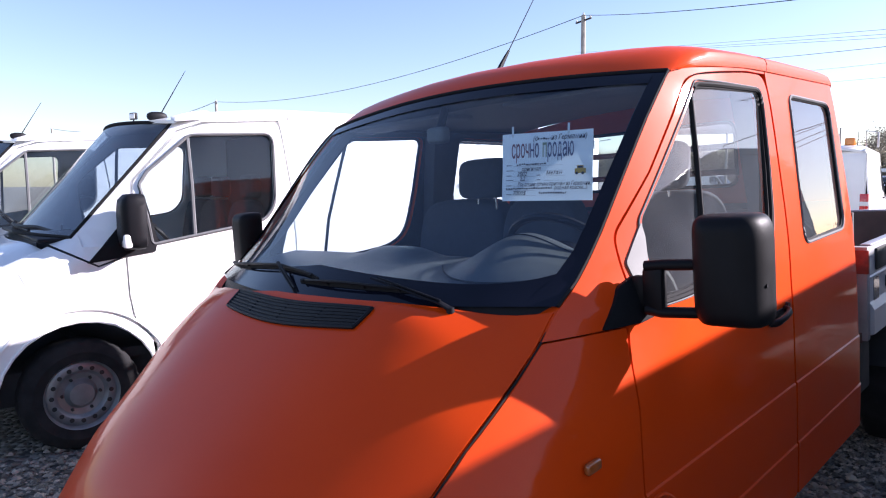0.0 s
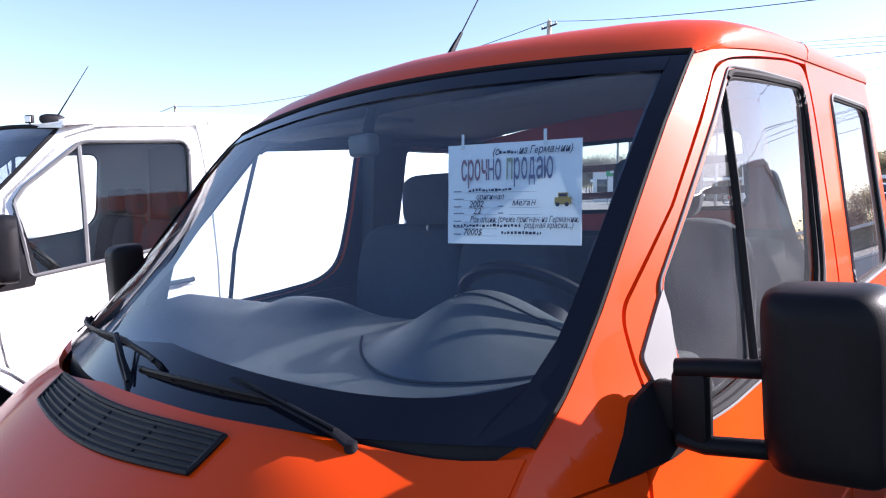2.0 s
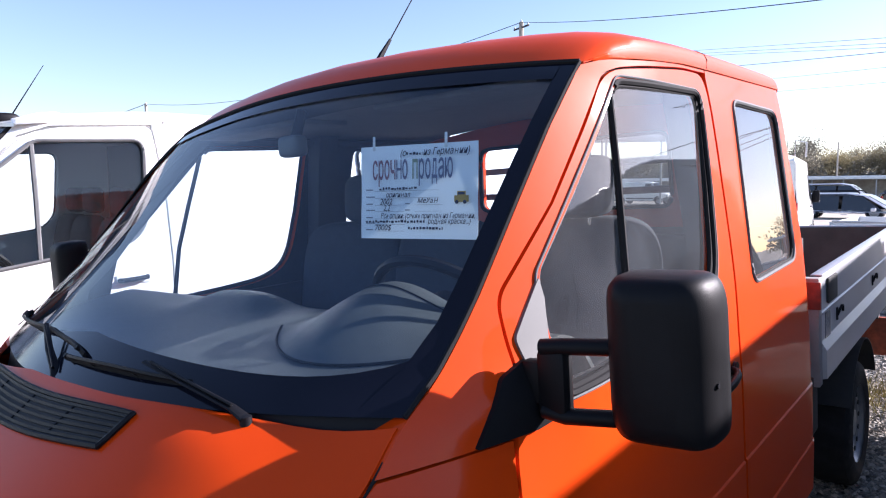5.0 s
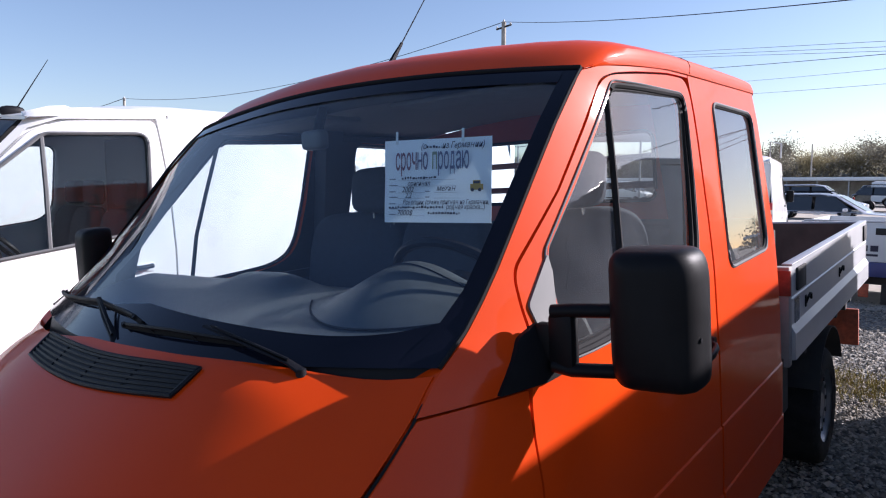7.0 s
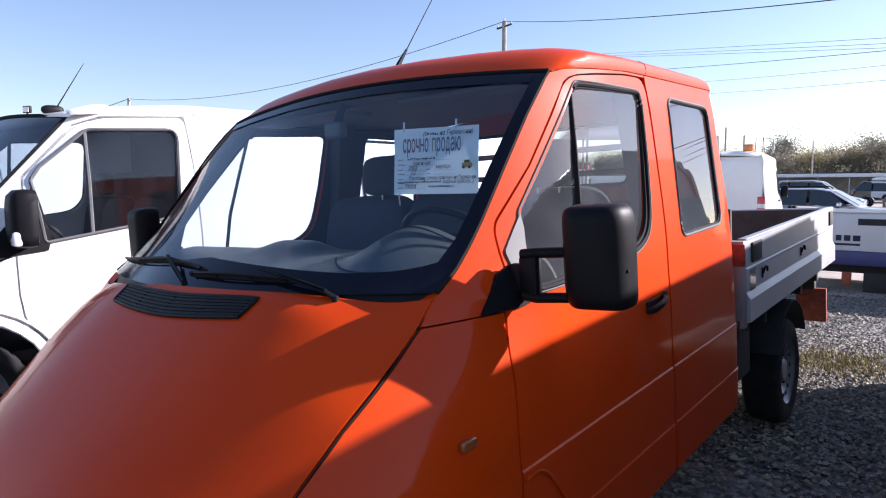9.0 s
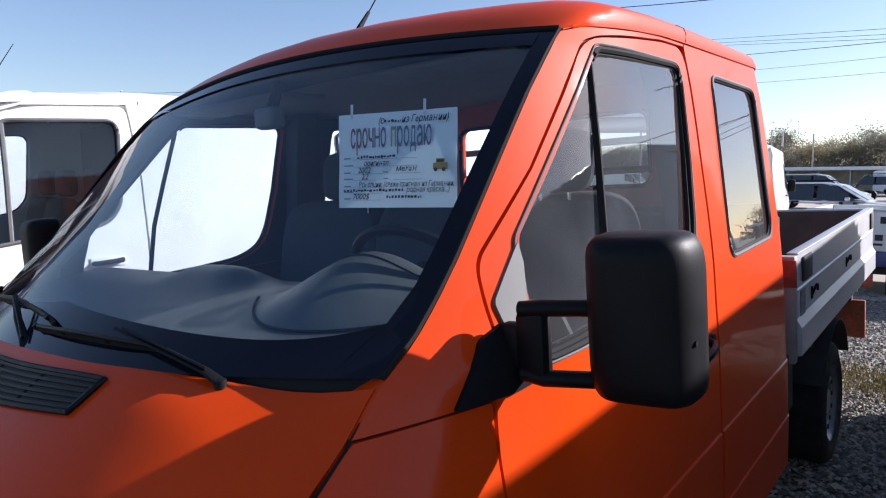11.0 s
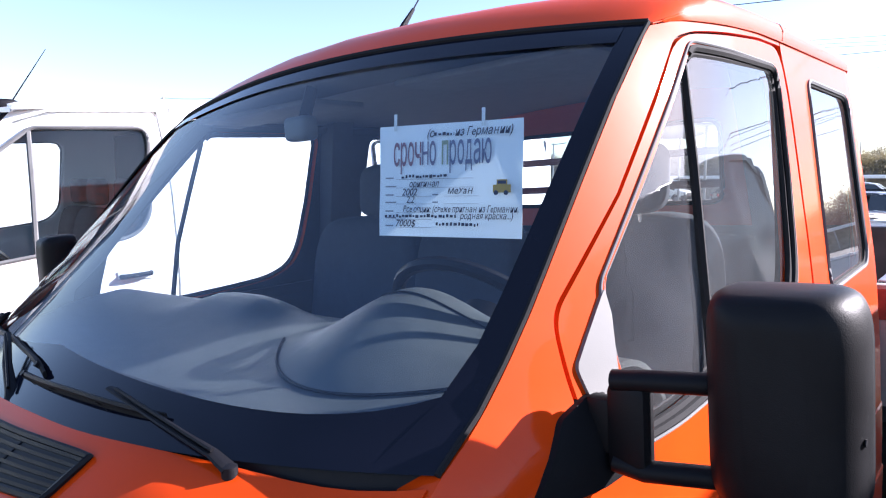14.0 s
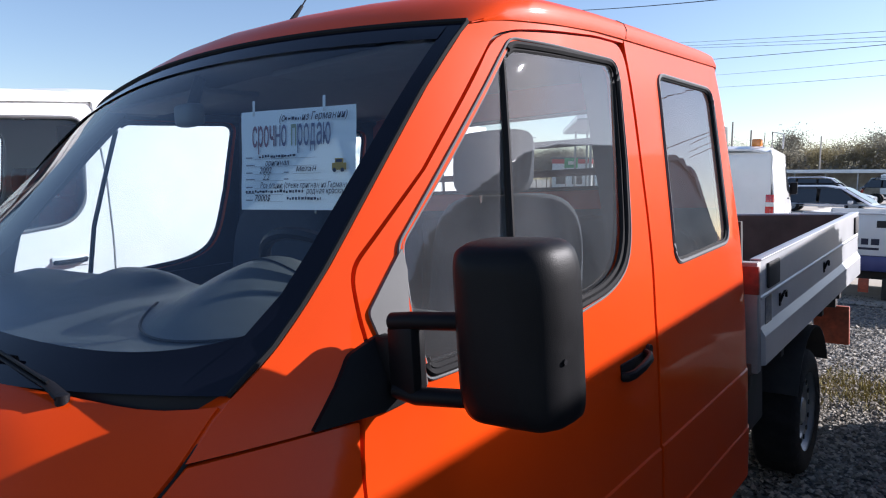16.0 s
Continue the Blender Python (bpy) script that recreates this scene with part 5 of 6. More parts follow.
def small_letter_n(me):
    """The small letter has the capital's form at three quarters of its height."""
    bm = bmesh.new()
    bm.from_mesh(me)
    bmesh.ops.remove_doubles(bm, verts=bm.verts, dist=1e-5)
    done = set()
    for v in bm.verts:
        if v in done:
            continue
        piece, todo = {v}, [v]
        while todo:
            for e in todo.pop().link_edges:
                for w in e.verts:
                    if w not in piece:
                        piece.add(w)
                        todo.append(w)
        done |= piece
        ys, xs = [w.co.y for w in piece], [w.co.x for w in piece]
        if len(piece) == 12 and max(ys) > 0.6 and min(ys) < 0.05:
            mid = (max(xs) + min(xs)) / 2
            for w in piece:
                w.co.x, w.co.y = mid + (w.co.x - mid) * 0.78, w.co.y * 0.745
    bm.to_mesh(me)
    bm.free()


def written(text, x, y, height, width, mat, name="writing", slant=0.0, squeeze=1.0):
    cu = bpy.data.curves.new(name, "FONT")
    cu.body, cu.size, cu.shear, cu.offset = text.replace("\u0435", "e").replace("\u043d", "\u041d"), 1.0, 0.0, 0.008
    ob = bpy.data.objects.new(name, cu)
    scene.collection.objects.link(ob)
    dg = bpy.context.evaluated_depsgraph_get()
    me = bpy.data.meshes.new_from_object(ob.evaluated_get(dg))
    bpy.data.objects.remove(ob)
    bpy.data.curves.remove(cu)
    small_letter_n(me)
    for v in me.vertices:
        v.co.x += slant * v.co.y
    co = np.array([v.co for v in me.vertices])
    if not len(co):
        return None
    lo, hi = co.min(0), co.max(0)
    for v in me.vertices:
        v.co = Vector((x + (v.co.x - lo[0]) / max(1e-6, hi[0] - lo[0]) * width, y + v.co.y * height, 0.0040))
    me.materials.clear()
    me.materials.append(mat)
    o = new(name, me)
    o.parent = sign
    return o


HEAD = [material("heading_" + n, c, 0.8) for n, c in (("rose", (0.23, 0.11, 0.14)), ("violet", (0.16, 0.14, 0.22)), ("green", (0.27, 0.30, 0.20)), ("blue", (0.13, 0.14, 0.23)))]
x = 0.034
for k, ch in enumerate("срочно"):
    written(ch, x, 0.133, 0.078, 0.0135, HEAD[0] if k < 4 else HEAD[1], "heading")
    x += 0.0158
x += 0.010
for k, ch in enumerate("продаю"):
    wd = 0.0135 if ch != "ю" else 0.019
    written(ch, x, 0.133, 0.078, wd, HEAD[2] if k < 1 else HEAD[3], "heading")
    x += wd + 0.0028
written("(с         из Германии)", 0.108, 0.183, 0.0216, 0.172, INK, slant=0.3)
written("оригинал", 0.070, 0.0925, 0.0169, 0.064, INK, slant=0.25)
written("2002", 0.053, 0.0765, 0.0189, 0.034, INK, slant=0.25)
written("мехaн", 0.152, 0.0790, 0.0189, 0.052, INK, slant=0.25)
written("2,2", 0.063, 0.0625, 0.0189, 0.018, INK, slant=0.25)
written("Все опции: (свеже пригнан из Германии,", 0.056, 0.0455, 0.0169, 0.236, INK, slant=0.25)
written("родная краска...)", 0.178, 0.0335, 0.0162, 0.104, INK, slant=0.25)
written("7000$", 0.040, 0.0185, 0.0182, 0.044, INK, slant=0.25)


def bar(x0, x1, y, h, mat, name="bar"):
    part(name, block(x0, x1, y, y + h, 0.0036, 0.0042), mat, sign)


# names and numbers as plain strokes
rnd = random.Random(5)
for x0, x1, y in ((0.122, 0.164, 0.184), (0.052, 0.150, 0.1085), (0.015, 0.170, 0.0345), (0.128, 0.215, 0.0195)):
    q = x0
    while q < x1:
        w = rnd.uniform(0.003, 0.007)
        bar(q, min(q + w, x1), y + rnd.uniform(0, 0.002), rnd.uniform(0.0035, 0.0062), INK, "stroke")
        q += w + rnd.uniform(0.0015, 0.004)
for k, y in enumerate((0.1065, 0.0905, 0.0745, 0.0605, 0.0440, 0.0315, 0.0165)):
    bar(0.016, 0.034 + 0.006 * (k % 2), y + 0.002, 0.0026, PRINT, "printed_word")
    bar(0.040, 0.205 if k < 2 else 0.118, y, 0.0006, PRINT, "rule")
    if k in (2, 3):
        bar(0.120, 0.132, y + 0.002, 0.0026, PRINT, "printed_word")
        bar(0.145, 0.215, y, 0.0006, PRINT, "rule")
YELLOW = material("printed_yellow", (0.45, 0.27, 0.04), 0.8)
pic = part("printed_car_picture", block(0.243, 0.277, 0.080, 0.094, 0.0036, 0.0042, 0.0), YELLOW, sign)
part("picture_roof", block(0.250, 0.270, 0.094, 0.103, 0.0036, 0.0042), YELLOW, pic)
part("picture_window", block(0.252, 0.268, 0.0955, 0.101, 0.0043, 0.0046), INK, pic)
for xx in (0.249, 0.268):
    part("picture_wheel", lathe([(0.0036, 0.0), (0.0036, 0.0042), (0.0048, 0.0042), (0.0048, 0.0)], 14, "z", (xx, 0.080, 0)), INK, pic)
TAPE = material("clear_tape", (0.6, 0.6, 0.6), 0.3)
for xx in (0.037, 0.222):
    part("hanging_strip", grid([[(xx - 0.0035, y, 0.003), (xx + 0.0035, y, 0.003)] for y in (0.198, 0.214, 0.230)]), TAPE, sign)


# ---- lamps and rack on the far van ----
beacon = thing("warning_beacon", "orange warning beacon on the roof of a white van", "beacon", m=pose(-2.42, 15.2, 2.25))
part("base", block(-0.10, 0.10, -0.09, 0.09, 0.0, 0.03, 0.01), BLACK, beacon)
part("lens", block(-0.10, 0.10, -0.09, 0.09, 0.03, 0.20, 0.03, 3), AMBERLAMP, beacon)
part("whip", tube([(0.13, 0, 0), (0.14, 0.02, 0.34)], 0.010, 6, taper=0.006), BLACK, beacon)
frame_top = thing("roof_rack", "grey tubular frame standing on a van roof", "rack", m=pose(-2.05, 15.4, 2.24))
part("frame", tube([(-0.12, 0, 0), (-0.12, 0, 0.36), (0.10, 0.0, 0.31), (0.10, 0, 0)], 0.020, 6), ALU, frame_top)

# ---- parked cars farther off (axes: nose to -y) ----
def car(label, m, paint, tall=1.0, length=4.6, kind="estate"):
    ob = thing("parked_car", label, "car", "cars across the lot", m)
    L, h = length, tall
    lower = [(0.0, 0.35), (-0.02, 0.62), (0.10, 0.80), (1.15, 0.95 * h), (1.30, 0.98 * h), (L - 0.12, 1.02 * h), (L, 0.85), (L, 0.40), (L - 0.15, 0.28), (0.2, 0.26)]
    tail = 0.25 if kind != "saloon" else 1.05
    upper = [(1.05, 0.95 * h), (1.85, 1.50 * h), (2.3, 1.56 * h), (L - tail - 0.45, 1.54 * h), (L - tail, 1.0 * h)]
    rows = []
    for x, g in ((-0.88, 0.0), (-0.87, 0.5), (-0.84, 0.8), (-0.76, 1.0), (0.0, 1.02), (0.76, 1.0), (0.84, 0.8), (0.87, 0.5), (0.88, 0.0)):
        pts = dense(rounded([(y, z, 0.12) for y, z in lower], 3), 0.3)
        cy, cz = L / 2, 0.62
        rows.append([(x, cy + (p[0] - cy) * (0.955 + 0.045 * g), cz + (p[1] - cz) * (0.90 + 0.10 * g)) for p in pts])
    bm = grid(rows, close=True)
    part("body", bm, paint, ob)
    rows = []
    for x, g in ((-0.74, 0.0), (-0.68, 0.75), (-0.58, 1.0), (0.0, 1.03), (0.58, 1.0), (0.68, 0.75), (0.74, 0.0)):
        pts = [Vector(p) for p in upper]
        rows.append([(x * (1.0 if j in (0, len(pts) - 1) else 0.93) * (1.12 if j in (0, len(pts) - 1) else 1), 2.6 + (p[0] - 2.6) * (0.93 + 0.07 * g), 0.95 * h + (p[1] - 0.95 * h) * (0.93 + 0.07 * g)) for j, p in enumerate(pts)])
    part("cabin", grid(rows), paint, ob)
    for s in (1, -1):
        for y0, y1, a, b in ((1.42, 2.42, 1.92, 2.40), (2.50, 3.35, 2.50, 3.32), (3.43, L - tail - 0.12, 3.42, L - tail - 0.48)):
            bm = bmesh.new()
            bm.faces.new([bm.verts.new(p) for p in ((s * 0.822, y0, 1.0 * h), (s * 0.822, y1, 1.0 * h), (s * 0.715, b, 1.45 * h), (s * 0.715, a, 1.45 * h))])
            part("side_window", thicken(bm, (s * 0.012, 0, 0)), NAVYGLASS, ob)
        part("door_mirror", block(min(s * 0.86, s * 1.02), max(s * 0.86, s * 1.02), 1.55, 1.68, 0.98 * h, 1.10 * h, 0.03), paint, ob)
        part("head_lamp", block(min(s * 0.5, s * 0.82), max(s * 0.5, s * 0.82), -0.01, 0.20, 0.62, 0.76, 0.03), CLEARLENS, ob)
        part("tail_lamp", block(min(s * 0.62, s * 0.84), max(s * 0.62, s * 0.84), L - 0.10, L + 0.01, 0.72, 0.92, 0.02), REDLENS, ob)
        part("door_handle", block(min(s * 0.86, s * 0.90), max(s * 0.86, s * 0.90), 2.25, 2.42, 0.86 * h, 0.89 * h, 0.008), paint, ob)
        if kind == "estate":
            part("roof_rail", tube([(s * 0.60, 2.0, 1.54 * h), (s * 0.60, 2.1, 1.62 * h), (s * 0.60, L - 1.0, 1.60 * h), (s * 0.60, L - 0.9, 1.53 * h)], 0.02, 6), BLACK, ob)
        for y in (0.85, L - 0.95):
            wh = lathe([(s * 0.70, 0.0), (s * 0.70, 0.31), (s * 0.74, 0.335), (s * 0.86, 0.335), (s * 0.89, 0.31), (s * 0.885, 0.22)], 24, "x", (0, y, 0.335))
            w = part("wheel", wh, TYRE, ob)
            part("rim", lathe([(s * 0.88, 0.22), (s * 0.86, 0.19), (s * 0.875, 0.06), (s * 0.88, 0.0)], 20, "x", (0, y, 0.335)), STEEL, w)
            part("arch", lathe([(s * 0.60, 0.36), (s * 0.892, 0.375), (s * 0.892, 0.345), (s * 0.60, 0.34)], 24, "x", (0, y, 0.345)), BLACK, w)
    for pts in (((-0.66, 1.14, 1.01 * h), (0.66, 1.14, 1.01 * h), (0.58, 1.80, 1.46 * h), (-0.58, 1.80, 1.46 * h)), ((-0.60, L - tail - 0.02, 1.06 * h), (0.60, L - tail - 0.02, 1.06 * h), (0.54, L - tail - 0.40, 1.46 * h), (-0.54, L - tail - 0.40, 1.46 * h))):
        bm = bmesh.new()
        bm.faces.new([bm.verts.new(p) for p in pts])
        fwd = -0.012 if pts[0][1] < 2 else 0.012
        part("windscreen" if fwd < 0 else "rear_window", thicken(bm, (0, fwd, 0.012)), NAVYGLASS, ob)
    return ob


CREAM = material("cream_paint", (0.55, 0.53, 0.48), 0.3, coat=0.6)
car("silver estate car with roof rails, parked side-on", pose(0.2, 22.2, 0, 0, 0, 90), SILVER, 0.91, 4.75)
car("silver people carrier parked behind an estate car", pose(-2.6, 38.0, 0, 0, 0, 93), SILVER, 1.12, 4.5, "van")
car("dark off-road car parked across the lot", pose(-0.4, 52.5, 0, 0, 0, 90), DARKCAR, 1.12, 4.7)
car("dark saloon car parked across the lot", pose(3.2, 33.5, 0, 0, 0, 90), DARKCAR, 0.95, 4.6, "saloon")
car("silver saloon car parked at the back of the lot", pose(-8.0, 50, 0, 0, 0, 84), SILVER, 0.98, 4.5, "saloon")
car("cream car parked at the back of the lot", pose(-7.4, 45, 0, 0, 0, 90), CREAM, 1.1, 4.5, "van")
car("dark blue car parked at the back of the lot", pose(-5.6, 55, 0, 0, 0, 88), NAVY, 1.0, 4.5)
car("silver estate car at the back of the lot", pose(4.8, 53, 0, 0, 0, 86), SILVER, 1.0, 4.6)
car("dark estate car at the back of the lot", pose(-12.5, 52, 0, 0, 0, 92), DARKCAR, 1.05, 4.6)
for x, y, r in ((-0.6, 68, 90), (-23, 60, 88)):
    o = copy_thing(van_a, pose(x, y, 0, 0, 0, r))
    tagged(o, "white panel van far across the lot", group="white vans across the lot")
# long low shed along the far edge of the lot
shed = thing("market_shed", "long low shed with a white roof edge across the lot", "shed", m=pose(-12, 80, 0))
part("roof", block(-32, 34, -1.2, 6, 2.55, 2.62, 0.01), DULLWHITE, shed)
part("fascia", block(-32, 34, -1.25, -1.18, 2.30, 2.66, 0.01), WHITE, shed)
part("back_wall", block(-32, 34, 2.8, 3, 0, 2.5), WOODPOLE, shed)
for k in range(23):
    part("post", block(-31.5 + 2.9 * k, -31.4 + 2.9 * k, -1.1, -1.0, 0, 2.3), ALU, shed)

# ---- white dropside truck standing across, behind the pickup ----
lorry = thing("dropside_lorry", "white dropside lorry body with a dark blue lower frame", "lorry", m=pose(0.0, 9.6, 0))
part("side_board", block(-0.4, 4.6, 0.0, 0.05, 0.60, 1.125, 0.008), DULLWHITE, lorry)
part("board_cap", block(-0.4, 4.6, -0.006, 0.056, 1.125, 1.15, 0.004), ALU, lorry)
part("lower_frame", block(-0.4, 4.6, -0.012, 0.06, 0.40, 0.595, 0.006), BLUEFRAME, lorry)
part("load_floor", block(-0.4, 4.6, 0.06, 2.2, 0.56, 0.62), RUSTFLOOR, lorry)
part("far_board", block(-0.4, 4.6, 2.2, 2.25, 0.60, 1.125, 0.008), DULLWHITE, lorry)
part("end_board", block(-0.43, -0.402, 0.0, 2.25, 0.60, 1.125, 0.006), DULLWHITE, lorry)
part("chassis", block(-0.3, 4.5, 0.3, 1.9, 0.26, 0.40, 0.01), CHASSIS, lorry)
part("reflector_board", block(0.30, 0.42, -0.03, 0.0, 0.12, 0.30, 0.008), RUSTY, lorry)
part("mud_flap", block(0.55, 0.85, 0.1, 0.13, 0.02, 0.30, 0.005), CHASSIS, lorry)
part("stripe", block(0.46, 0.82, -0.004, -0.0005, 0.965, 1.055), CHASSIS, lorry)
for x0, x1, z0, z1, mat in ((0.02, 0.07, 0.90, 1.00, RUSTY), (0.09, 0.14, 0.90, 1.00, RUSTY), (0.20, 0.27, 0.74, 0.82, INK), (0.30, 0.38, 0.74, 0.82, INK), (0.41, 0.50, 0.74, 0.82, INK), (0.16, 0.50, 0.675, 0.705, INK), (0.0, 0.06, 0.82, 0.87, INK)):
    part("lettering_bar", block(x0, x1, -0.004, -0.0005, z0, z1), mat, lorry)
for y in (0.5, 1.7):
    for x in (1.4, 3.6):
        w = part("wheel", lathe([(-0.1, 0.0), (-0.1, 0.3), (-0.07, 0.33), (0.07, 0.33), (0.1, 0.3), (0.1, 0.0)], 24, "y", (x, y, 0.335)), TYRE, lorry)

# ---- poles and cables ----
def pole(label, x, y, h, r=0.13, arm=True):
    ob = thing("utility_pole", label, "pole", "utility poles", pose(x, y, 0))
    part("post", tube([(0, 0, 0), (0, 0, h * 0.5), (0, 0, h)], r, 10, taper=r * 0.75), WOODPOLE, ob)
    if arm:
        part("cross_arm", tube([(-0.55, 0.2, h - 0.25), (0.55, -0.2, h - 0.25)], 0.045, 6), CHASSIS, ob)
        for d in (-0.5, 0.0, 0.5):
            part("insulator", lathe([(0.0, 0.03), (0.06, 0.055), (0.10, 0.03), (0.16, 0.0)], 10, "z", (d, -0.36 * d, h - 0.24 + (0.24 if d == 0 else 0))), DULLWHITE, ob)
    return ob


pole("grey concrete utility pole carrying cables", -16.99, 27.13, 9.55, 0.15)
pole("distant utility pole carrying cables", -59.9, 29.8, 9.5, 0.16)
pole("distant utility pole carrying cables", -104.5, 27.7, 9.6, 0.2)
pole("thin lighting pole by the tree line", -13.6, 87.4, 6.6, 0.1, False)
pole("thin lighting pole beyond the vans", -11.9, 46.8, 5.4, 0.07, False)
pole("thin lighting pole beyond the vans", -13.3, 56.8, 5.5, 0.08, False)


def cable(a, b, sag, r):
    a, b = Vector(a), Vector(b)
    pts = [a.lerp(b, i / 20) - Vector((0, 0, sag * 4 * (i / 20) * (1 - i / 20))) for i in range(21)]
    bm = tube(pts, r, 5)
    return tagged(part("overhead_cable", bm, WIRE), "thin dark overhead cable against the sky", "cable", "overhead cables")


cable((-16.99, 27.13, 9.55), (4.0, 10.5, 4.15), 0.27, 0.012)
cable((-16.99, 27.13, 9.55), (-59.9, 29.8, 9.45), 1.3, 0.018)
cable((-59.9, 29.8, 9.45), (-104.5, 27.7, 9.5), 1.4, 0.03)
for dz, dx in ((0, 0), (-0.4, 0.1), (-0.72, 0.2)):
    cable((-87 + dx * 20, 131, 30.8 + dz), (10.0 + dx, 30.5, 6.5 + dz * 0.8), 0.2, 0.013)
cable((-34, 70.0, 14.2), (11.0, 25.7, 5.9), 0.3, 0.017)
cable((-30, 82.0, 14.0), (8, 34.5, 7.0), 0.3, 0.012)
cable((-30, 82.0, 12.6), (8, 34.5, 6.3), 0.3, 0.012)

# ---- tree line ----
LEAF = material("autumn_leaves", (0.20, 0.188, 0.155), 0.8, scale=2, vary=0.4, random=0.35)
LEAF2 = material("yellowing_leaves", (0.21, 0.185, 0.115), 0.8, scale=2, vary=0.4, random=0.25)

let_light_through(LEAF, (0.22, 0.20, 0.15), 0.40)
let_light_through(LEAF2, (0.26, 0.22, 0.12), 0.40)


def tree_meshes(seed, height, mat):
    rnd = random.Random(seed)
    bm = tube([(0, 0, 0), (0.1, 0, height * 0.25), (-0.05, 0.1, height * 0.55), (0, 0, height * 0.85)], 0.16, 7, taper=0.03)
    tips = []
    for k in range(11):
        z = height * rnd.uniform(0.22, 0.7)
        a, l = rnd.uniform(0, 6.28), height * rnd.uniform(0.16, 0.34)
        p = Vector((math.cos(a) * l, math.sin(a) * l, z + l * rnd.uniform(0.4, 0.9)))
        tube([(0, 0, z), (p.x * 0.5, p.y * 0.5, z + (p.z - z) * 0.4), p], 0.06, 5, bm, taper=0.015)
        tips.append(p)
    trunk = finish("trunk", bm, BARK)
    tips += [Vector((rnd.gauss(0, 0.5), rnd.gauss(0, 0.5), height * rnd.uniform(0.75, 0.95))) for _ in range(5)]
    verts, faces = [], []
    for p in tips:
        spread = height * rnd.uniform(0.07, 0.13)
        for _ in range(260):
            c = p + Vector((rnd.gauss(0, spread), rnd.gauss(0, spread), rnd.gauss(0, spread * 0.8)))
            u = Vector((rnd.uniform(-1, 1), rnd.uniform(-1, 1), rnd.uniform(-1, 1))).normalized() * rnd.uniform(0.07, 0.16)
            w = u.orthogonal().normalized() * u.length * 0.7
            k = len(verts)
            verts += [c - u, c + w, c + u, c - w]
            faces.append((k, k + 1, k + 2, k + 3))
    me = bpy.data.meshes.new("crown")
    me.from_pydata(verts, [], faces)
    me.materials.append(mat)
    return trunk, me


kinds = [tree_meshes(20 + k, 7.6 + 0.5 * k, LEAF2 if k == 2 else LEAF) for k in range(5)]
rnd = random.Random(12)
for k in range(64):
    x = -52 + k * 1.25 + rnd.uniform(-0.6, 0.6)
    y = 110 + rnd.uniform(-4, 8)
    tr, cw = kinds[k % 5 if k % 7 else 2]
    s = rnd.uniform(0.66, 0.92)
    ob = thing("tree", "bushy autumn tree with thinning olive leaves", "tree", "tree line", pose(x, y, 0, 0, 0, rnd.uniform(0, 360)) @ Matrix.Diagonal((s, s, s, 1)))
    for nm, me in (("trunk", tr), ("crown", cw)):
        o = new(nm, me)
        o.parent = ob
# more of the tree line behind the filling station
rnd = random.Random(31)
for k in range(18):
    sc = rnd.uniform(0.62, 0.85)
    ob = thing("tree", "bushy autumn tree with thinning olive leaves", "tree", "tree line", pose(-53.4 - k * 1.3, 110 + rnd.uniform(-4, 6), 0, 0, 0, rnd.uniform(0, 360)) @ Matrix.Diagonal((sc, sc, sc, 1)))
    for nm, me in zip(("trunk", "crown"), kinds[k % 5]):
        o = new(nm, me)
        o.parent = ob


# ---- filling station at the far side of the lot ----
def slab(corners, z0, z1, grow=0.0):
    """A flat plate between two heights over four corners of the plan."""
    mid = sum((Vector(c) for c in corners), Vector((0, 0))) / 4
    out = [mid + (Vector(c) - mid) * (1 + grow) for c in corners]
    bm = bmesh.new()
    low, top = [bm.verts.new((c.x, c.y, z0)) for c in out], [bm.verts.new((c.x, c.y, z1)) for c in out]
    bm.faces.new(low), bm.faces.new(top)
    for i in range(4):
        bm.faces.new((low[i], low[i - 1], top[i - 1], top[i]))
    return bm


station = thing("station_canopy", "flat grey filling-station canopy on thin steel posts", "canopy", m=pose(-22, 48, 0))
PLAN = [(-5.9, 4.8), (1.9, -7.4), (8.6, -3.1), (0.8, 9.1)]
part("roof", slab(PLAN, 5.50, 5.62), SLATE, station)
part("fascia", slab(PLAN, 5.62, 5.86, 0.012), SILVER, station)
for x, y in ((-3.4, 2.4), (-2.6, 2.9), (1.8, -5.2), (6.4, -2.4), (0.9, 6.8)):
    post = part("post", tube([(x, y, 0), (x, y, 5.5)], 0.09, 10), STEEL, station)
    part("base_plate", block(x - 0.2, x + 0.2, y - 0.2, y + 0.2, 0.0, 0.06, 0.01), STEEL, post)
GREENSIGN = material("green_sign", (0.03, 0.30, 0.12), 0.5)
REDSIGN = material("red_sign", (0.45, 0.06, 0.06), 0.5)
board = thing("price_sign", "green and white sign board on two legs", "sign", m=pose(-28.5, 55.5, 0, 0, 0, 25))
part("panel", block(-0.6, 0.6, -0.05, 0.05, 2.6, 3.5, 0.02), GREENSIGN, board)
part("lettering_bar", block(-0.25, 0.25, -0.058, -0.052, 2.9, 3.2), DULLWHITE, board)
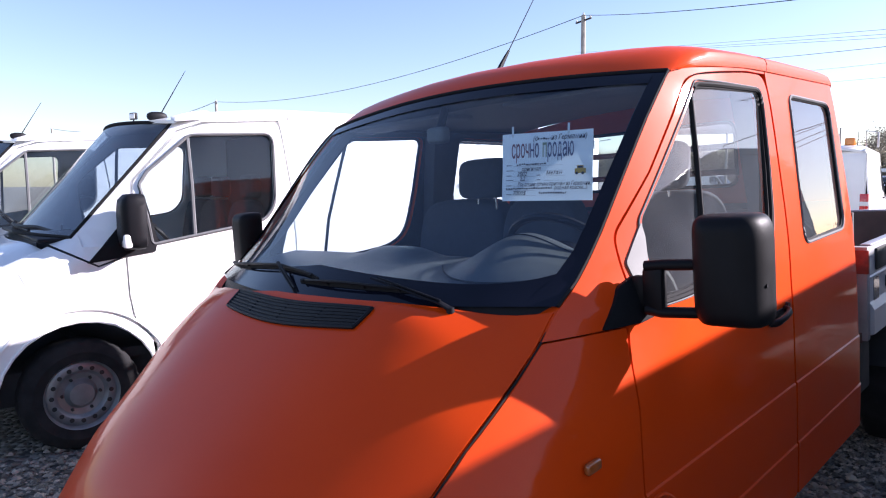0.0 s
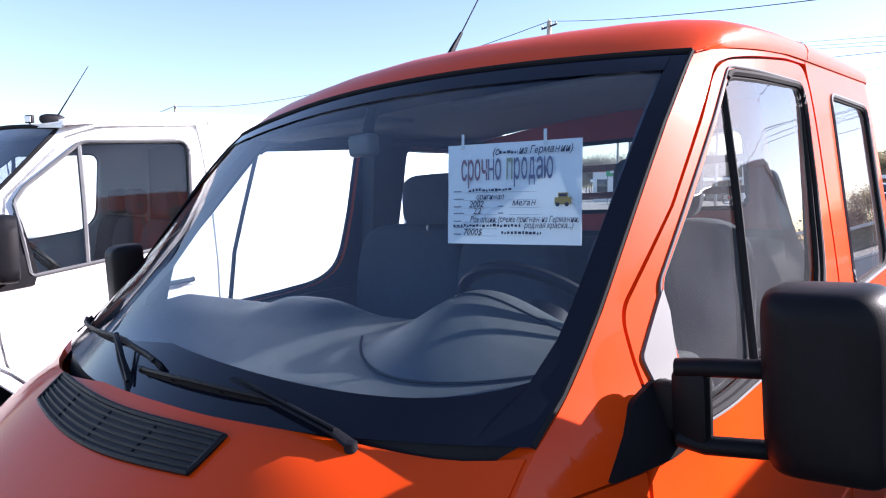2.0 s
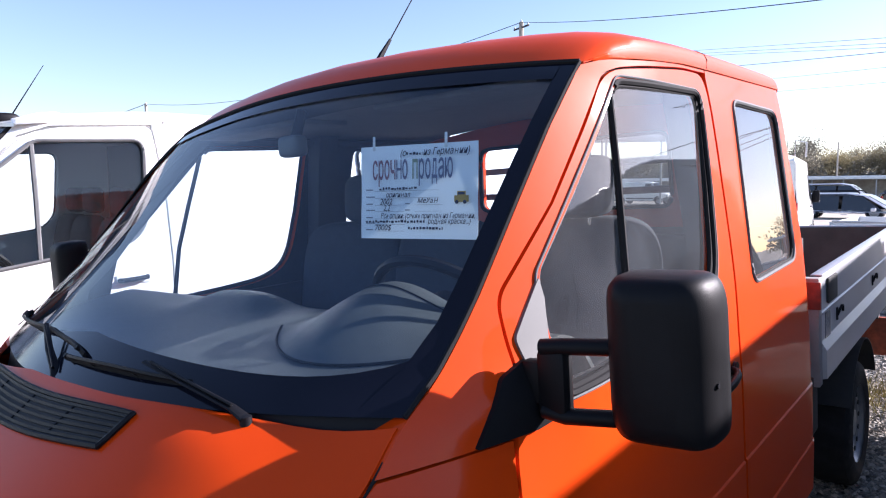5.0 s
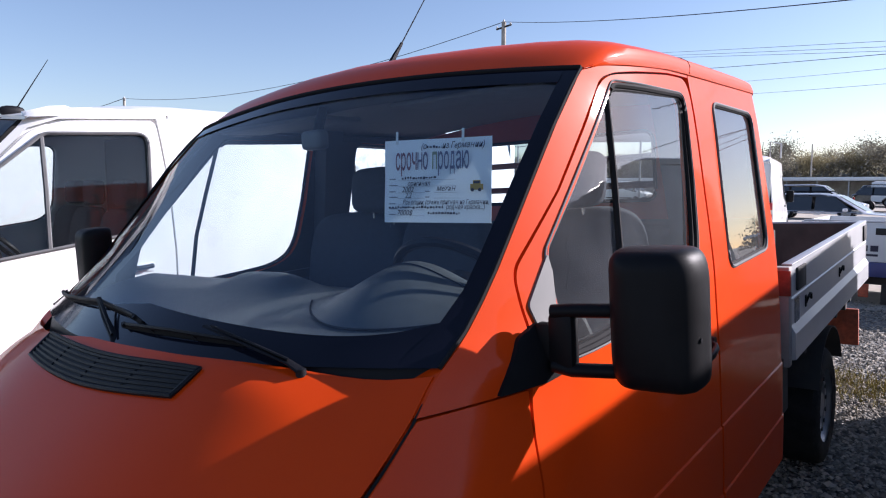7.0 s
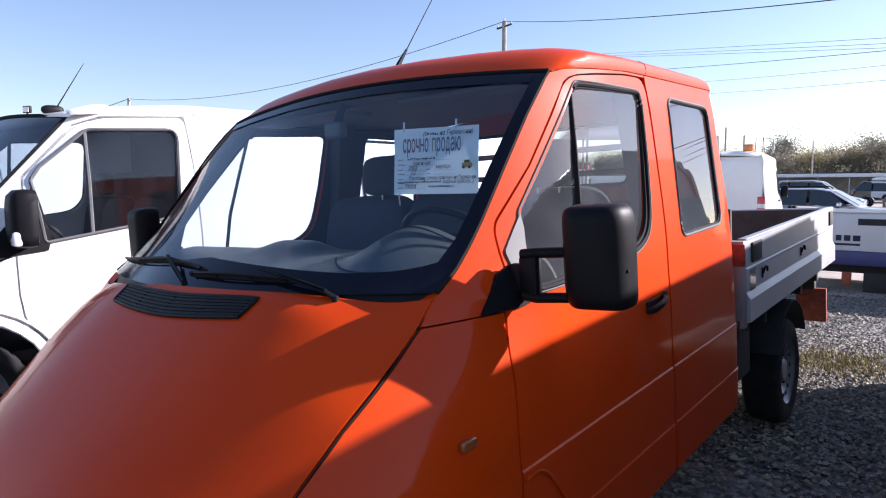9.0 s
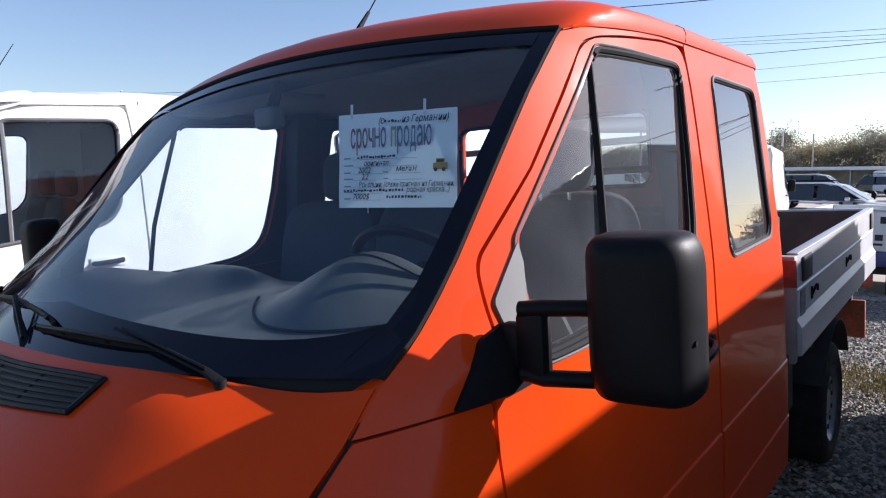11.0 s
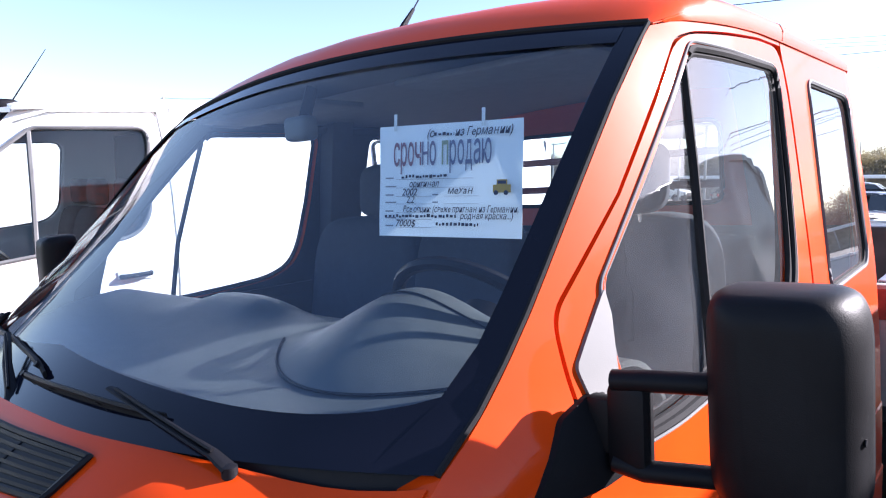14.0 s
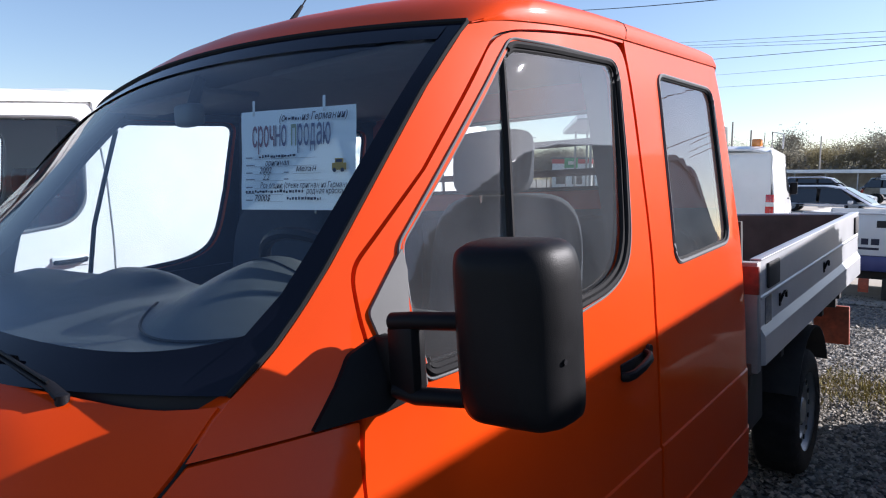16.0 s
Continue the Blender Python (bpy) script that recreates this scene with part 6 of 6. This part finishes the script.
for x in (-0.45, 0.45):
    part("leg", tube([(x, 0, 0), (x, 0, 2.6)], 0.05, 8), STEEL, board)
kiosk = thing("kiosk", "low white kiosk with a red band under its flat roof", "kiosk", m=pose(-35.5, 69.0, 0, 0, 0, 25))
part("wall", block(-2.2, 2.2, -1.5, 1.5, 0.0, 3.3, 0.02), DULLWHITE, kiosk)
part("roof", block(-2.4, 2.4, -1.7, 1.7, 3.8, 4.0, 0.02), SLATE, kiosk)
part("band", block(-2.25, 2.25, -1.55, 1.55, 3.3, 3.8, 0.02), REDSIGN, kiosk)
for x in (-1.2, 0.6):
    part("window", block(x - 0.55, x + 0.55, -1.52, -1.47, 1.0, 2.5, 0.01), NAVYGLASS, kiosk)
# two-armed lamp post
lamp = thing("street_lamp", "grey two-armed steel lamp post", "street lamp", m=pose(-36.7, 60.2, 0, 0, 0, 25))
part("mast", tube([(0, 0, 0), (0, 0, 5.9)], 0.09, 10, taper=0.06), STEEL, lamp)
for x in (-0.75, 1.2):
    arm = part("arm", tube([(0, 0, 5.72), (x * 0.6, 0, 5.82), (x, 0, 5.86)], 0.035, 8), STEEL, lamp)
    part("lamp_head", block(x - 0.16, x + 0.16, -0.1, 0.1, 5.83, 5.92, 0.02), SILVER, arm)
# low shrubs under the trees
verts, faces = [], []
for _ in range(16000):
    x, y = rnd.uniform(-56, 30), rnd.uniform(104, 116)
    c = Vector((x, y, abs(rnd.gauss(0, 1.5)) + 0.2 + 0.8 * math.sin(x * 0.4) ** 2))
    u = Vector((rnd.uniform(-1, 1), rnd.uniform(-1, 1), rnd.uniform(-1, 1))).normalized() * rnd.uniform(0.15, 0.3)
    w = u.orthogonal().normalized() * u.length * 0.8
    k = len(verts)
    verts += [c - u, c + w, c + u, c - w]
    faces.append((k, k + 1, k + 2, k + 3))
me = bpy.data.meshes.new("undergrowth")
me.from_pydata(verts, [], faces)
me.materials.append(LEAF)
tagged(new("undergrowth", me), "olive undergrowth below the tree line", "shrubs", kind="stuff")
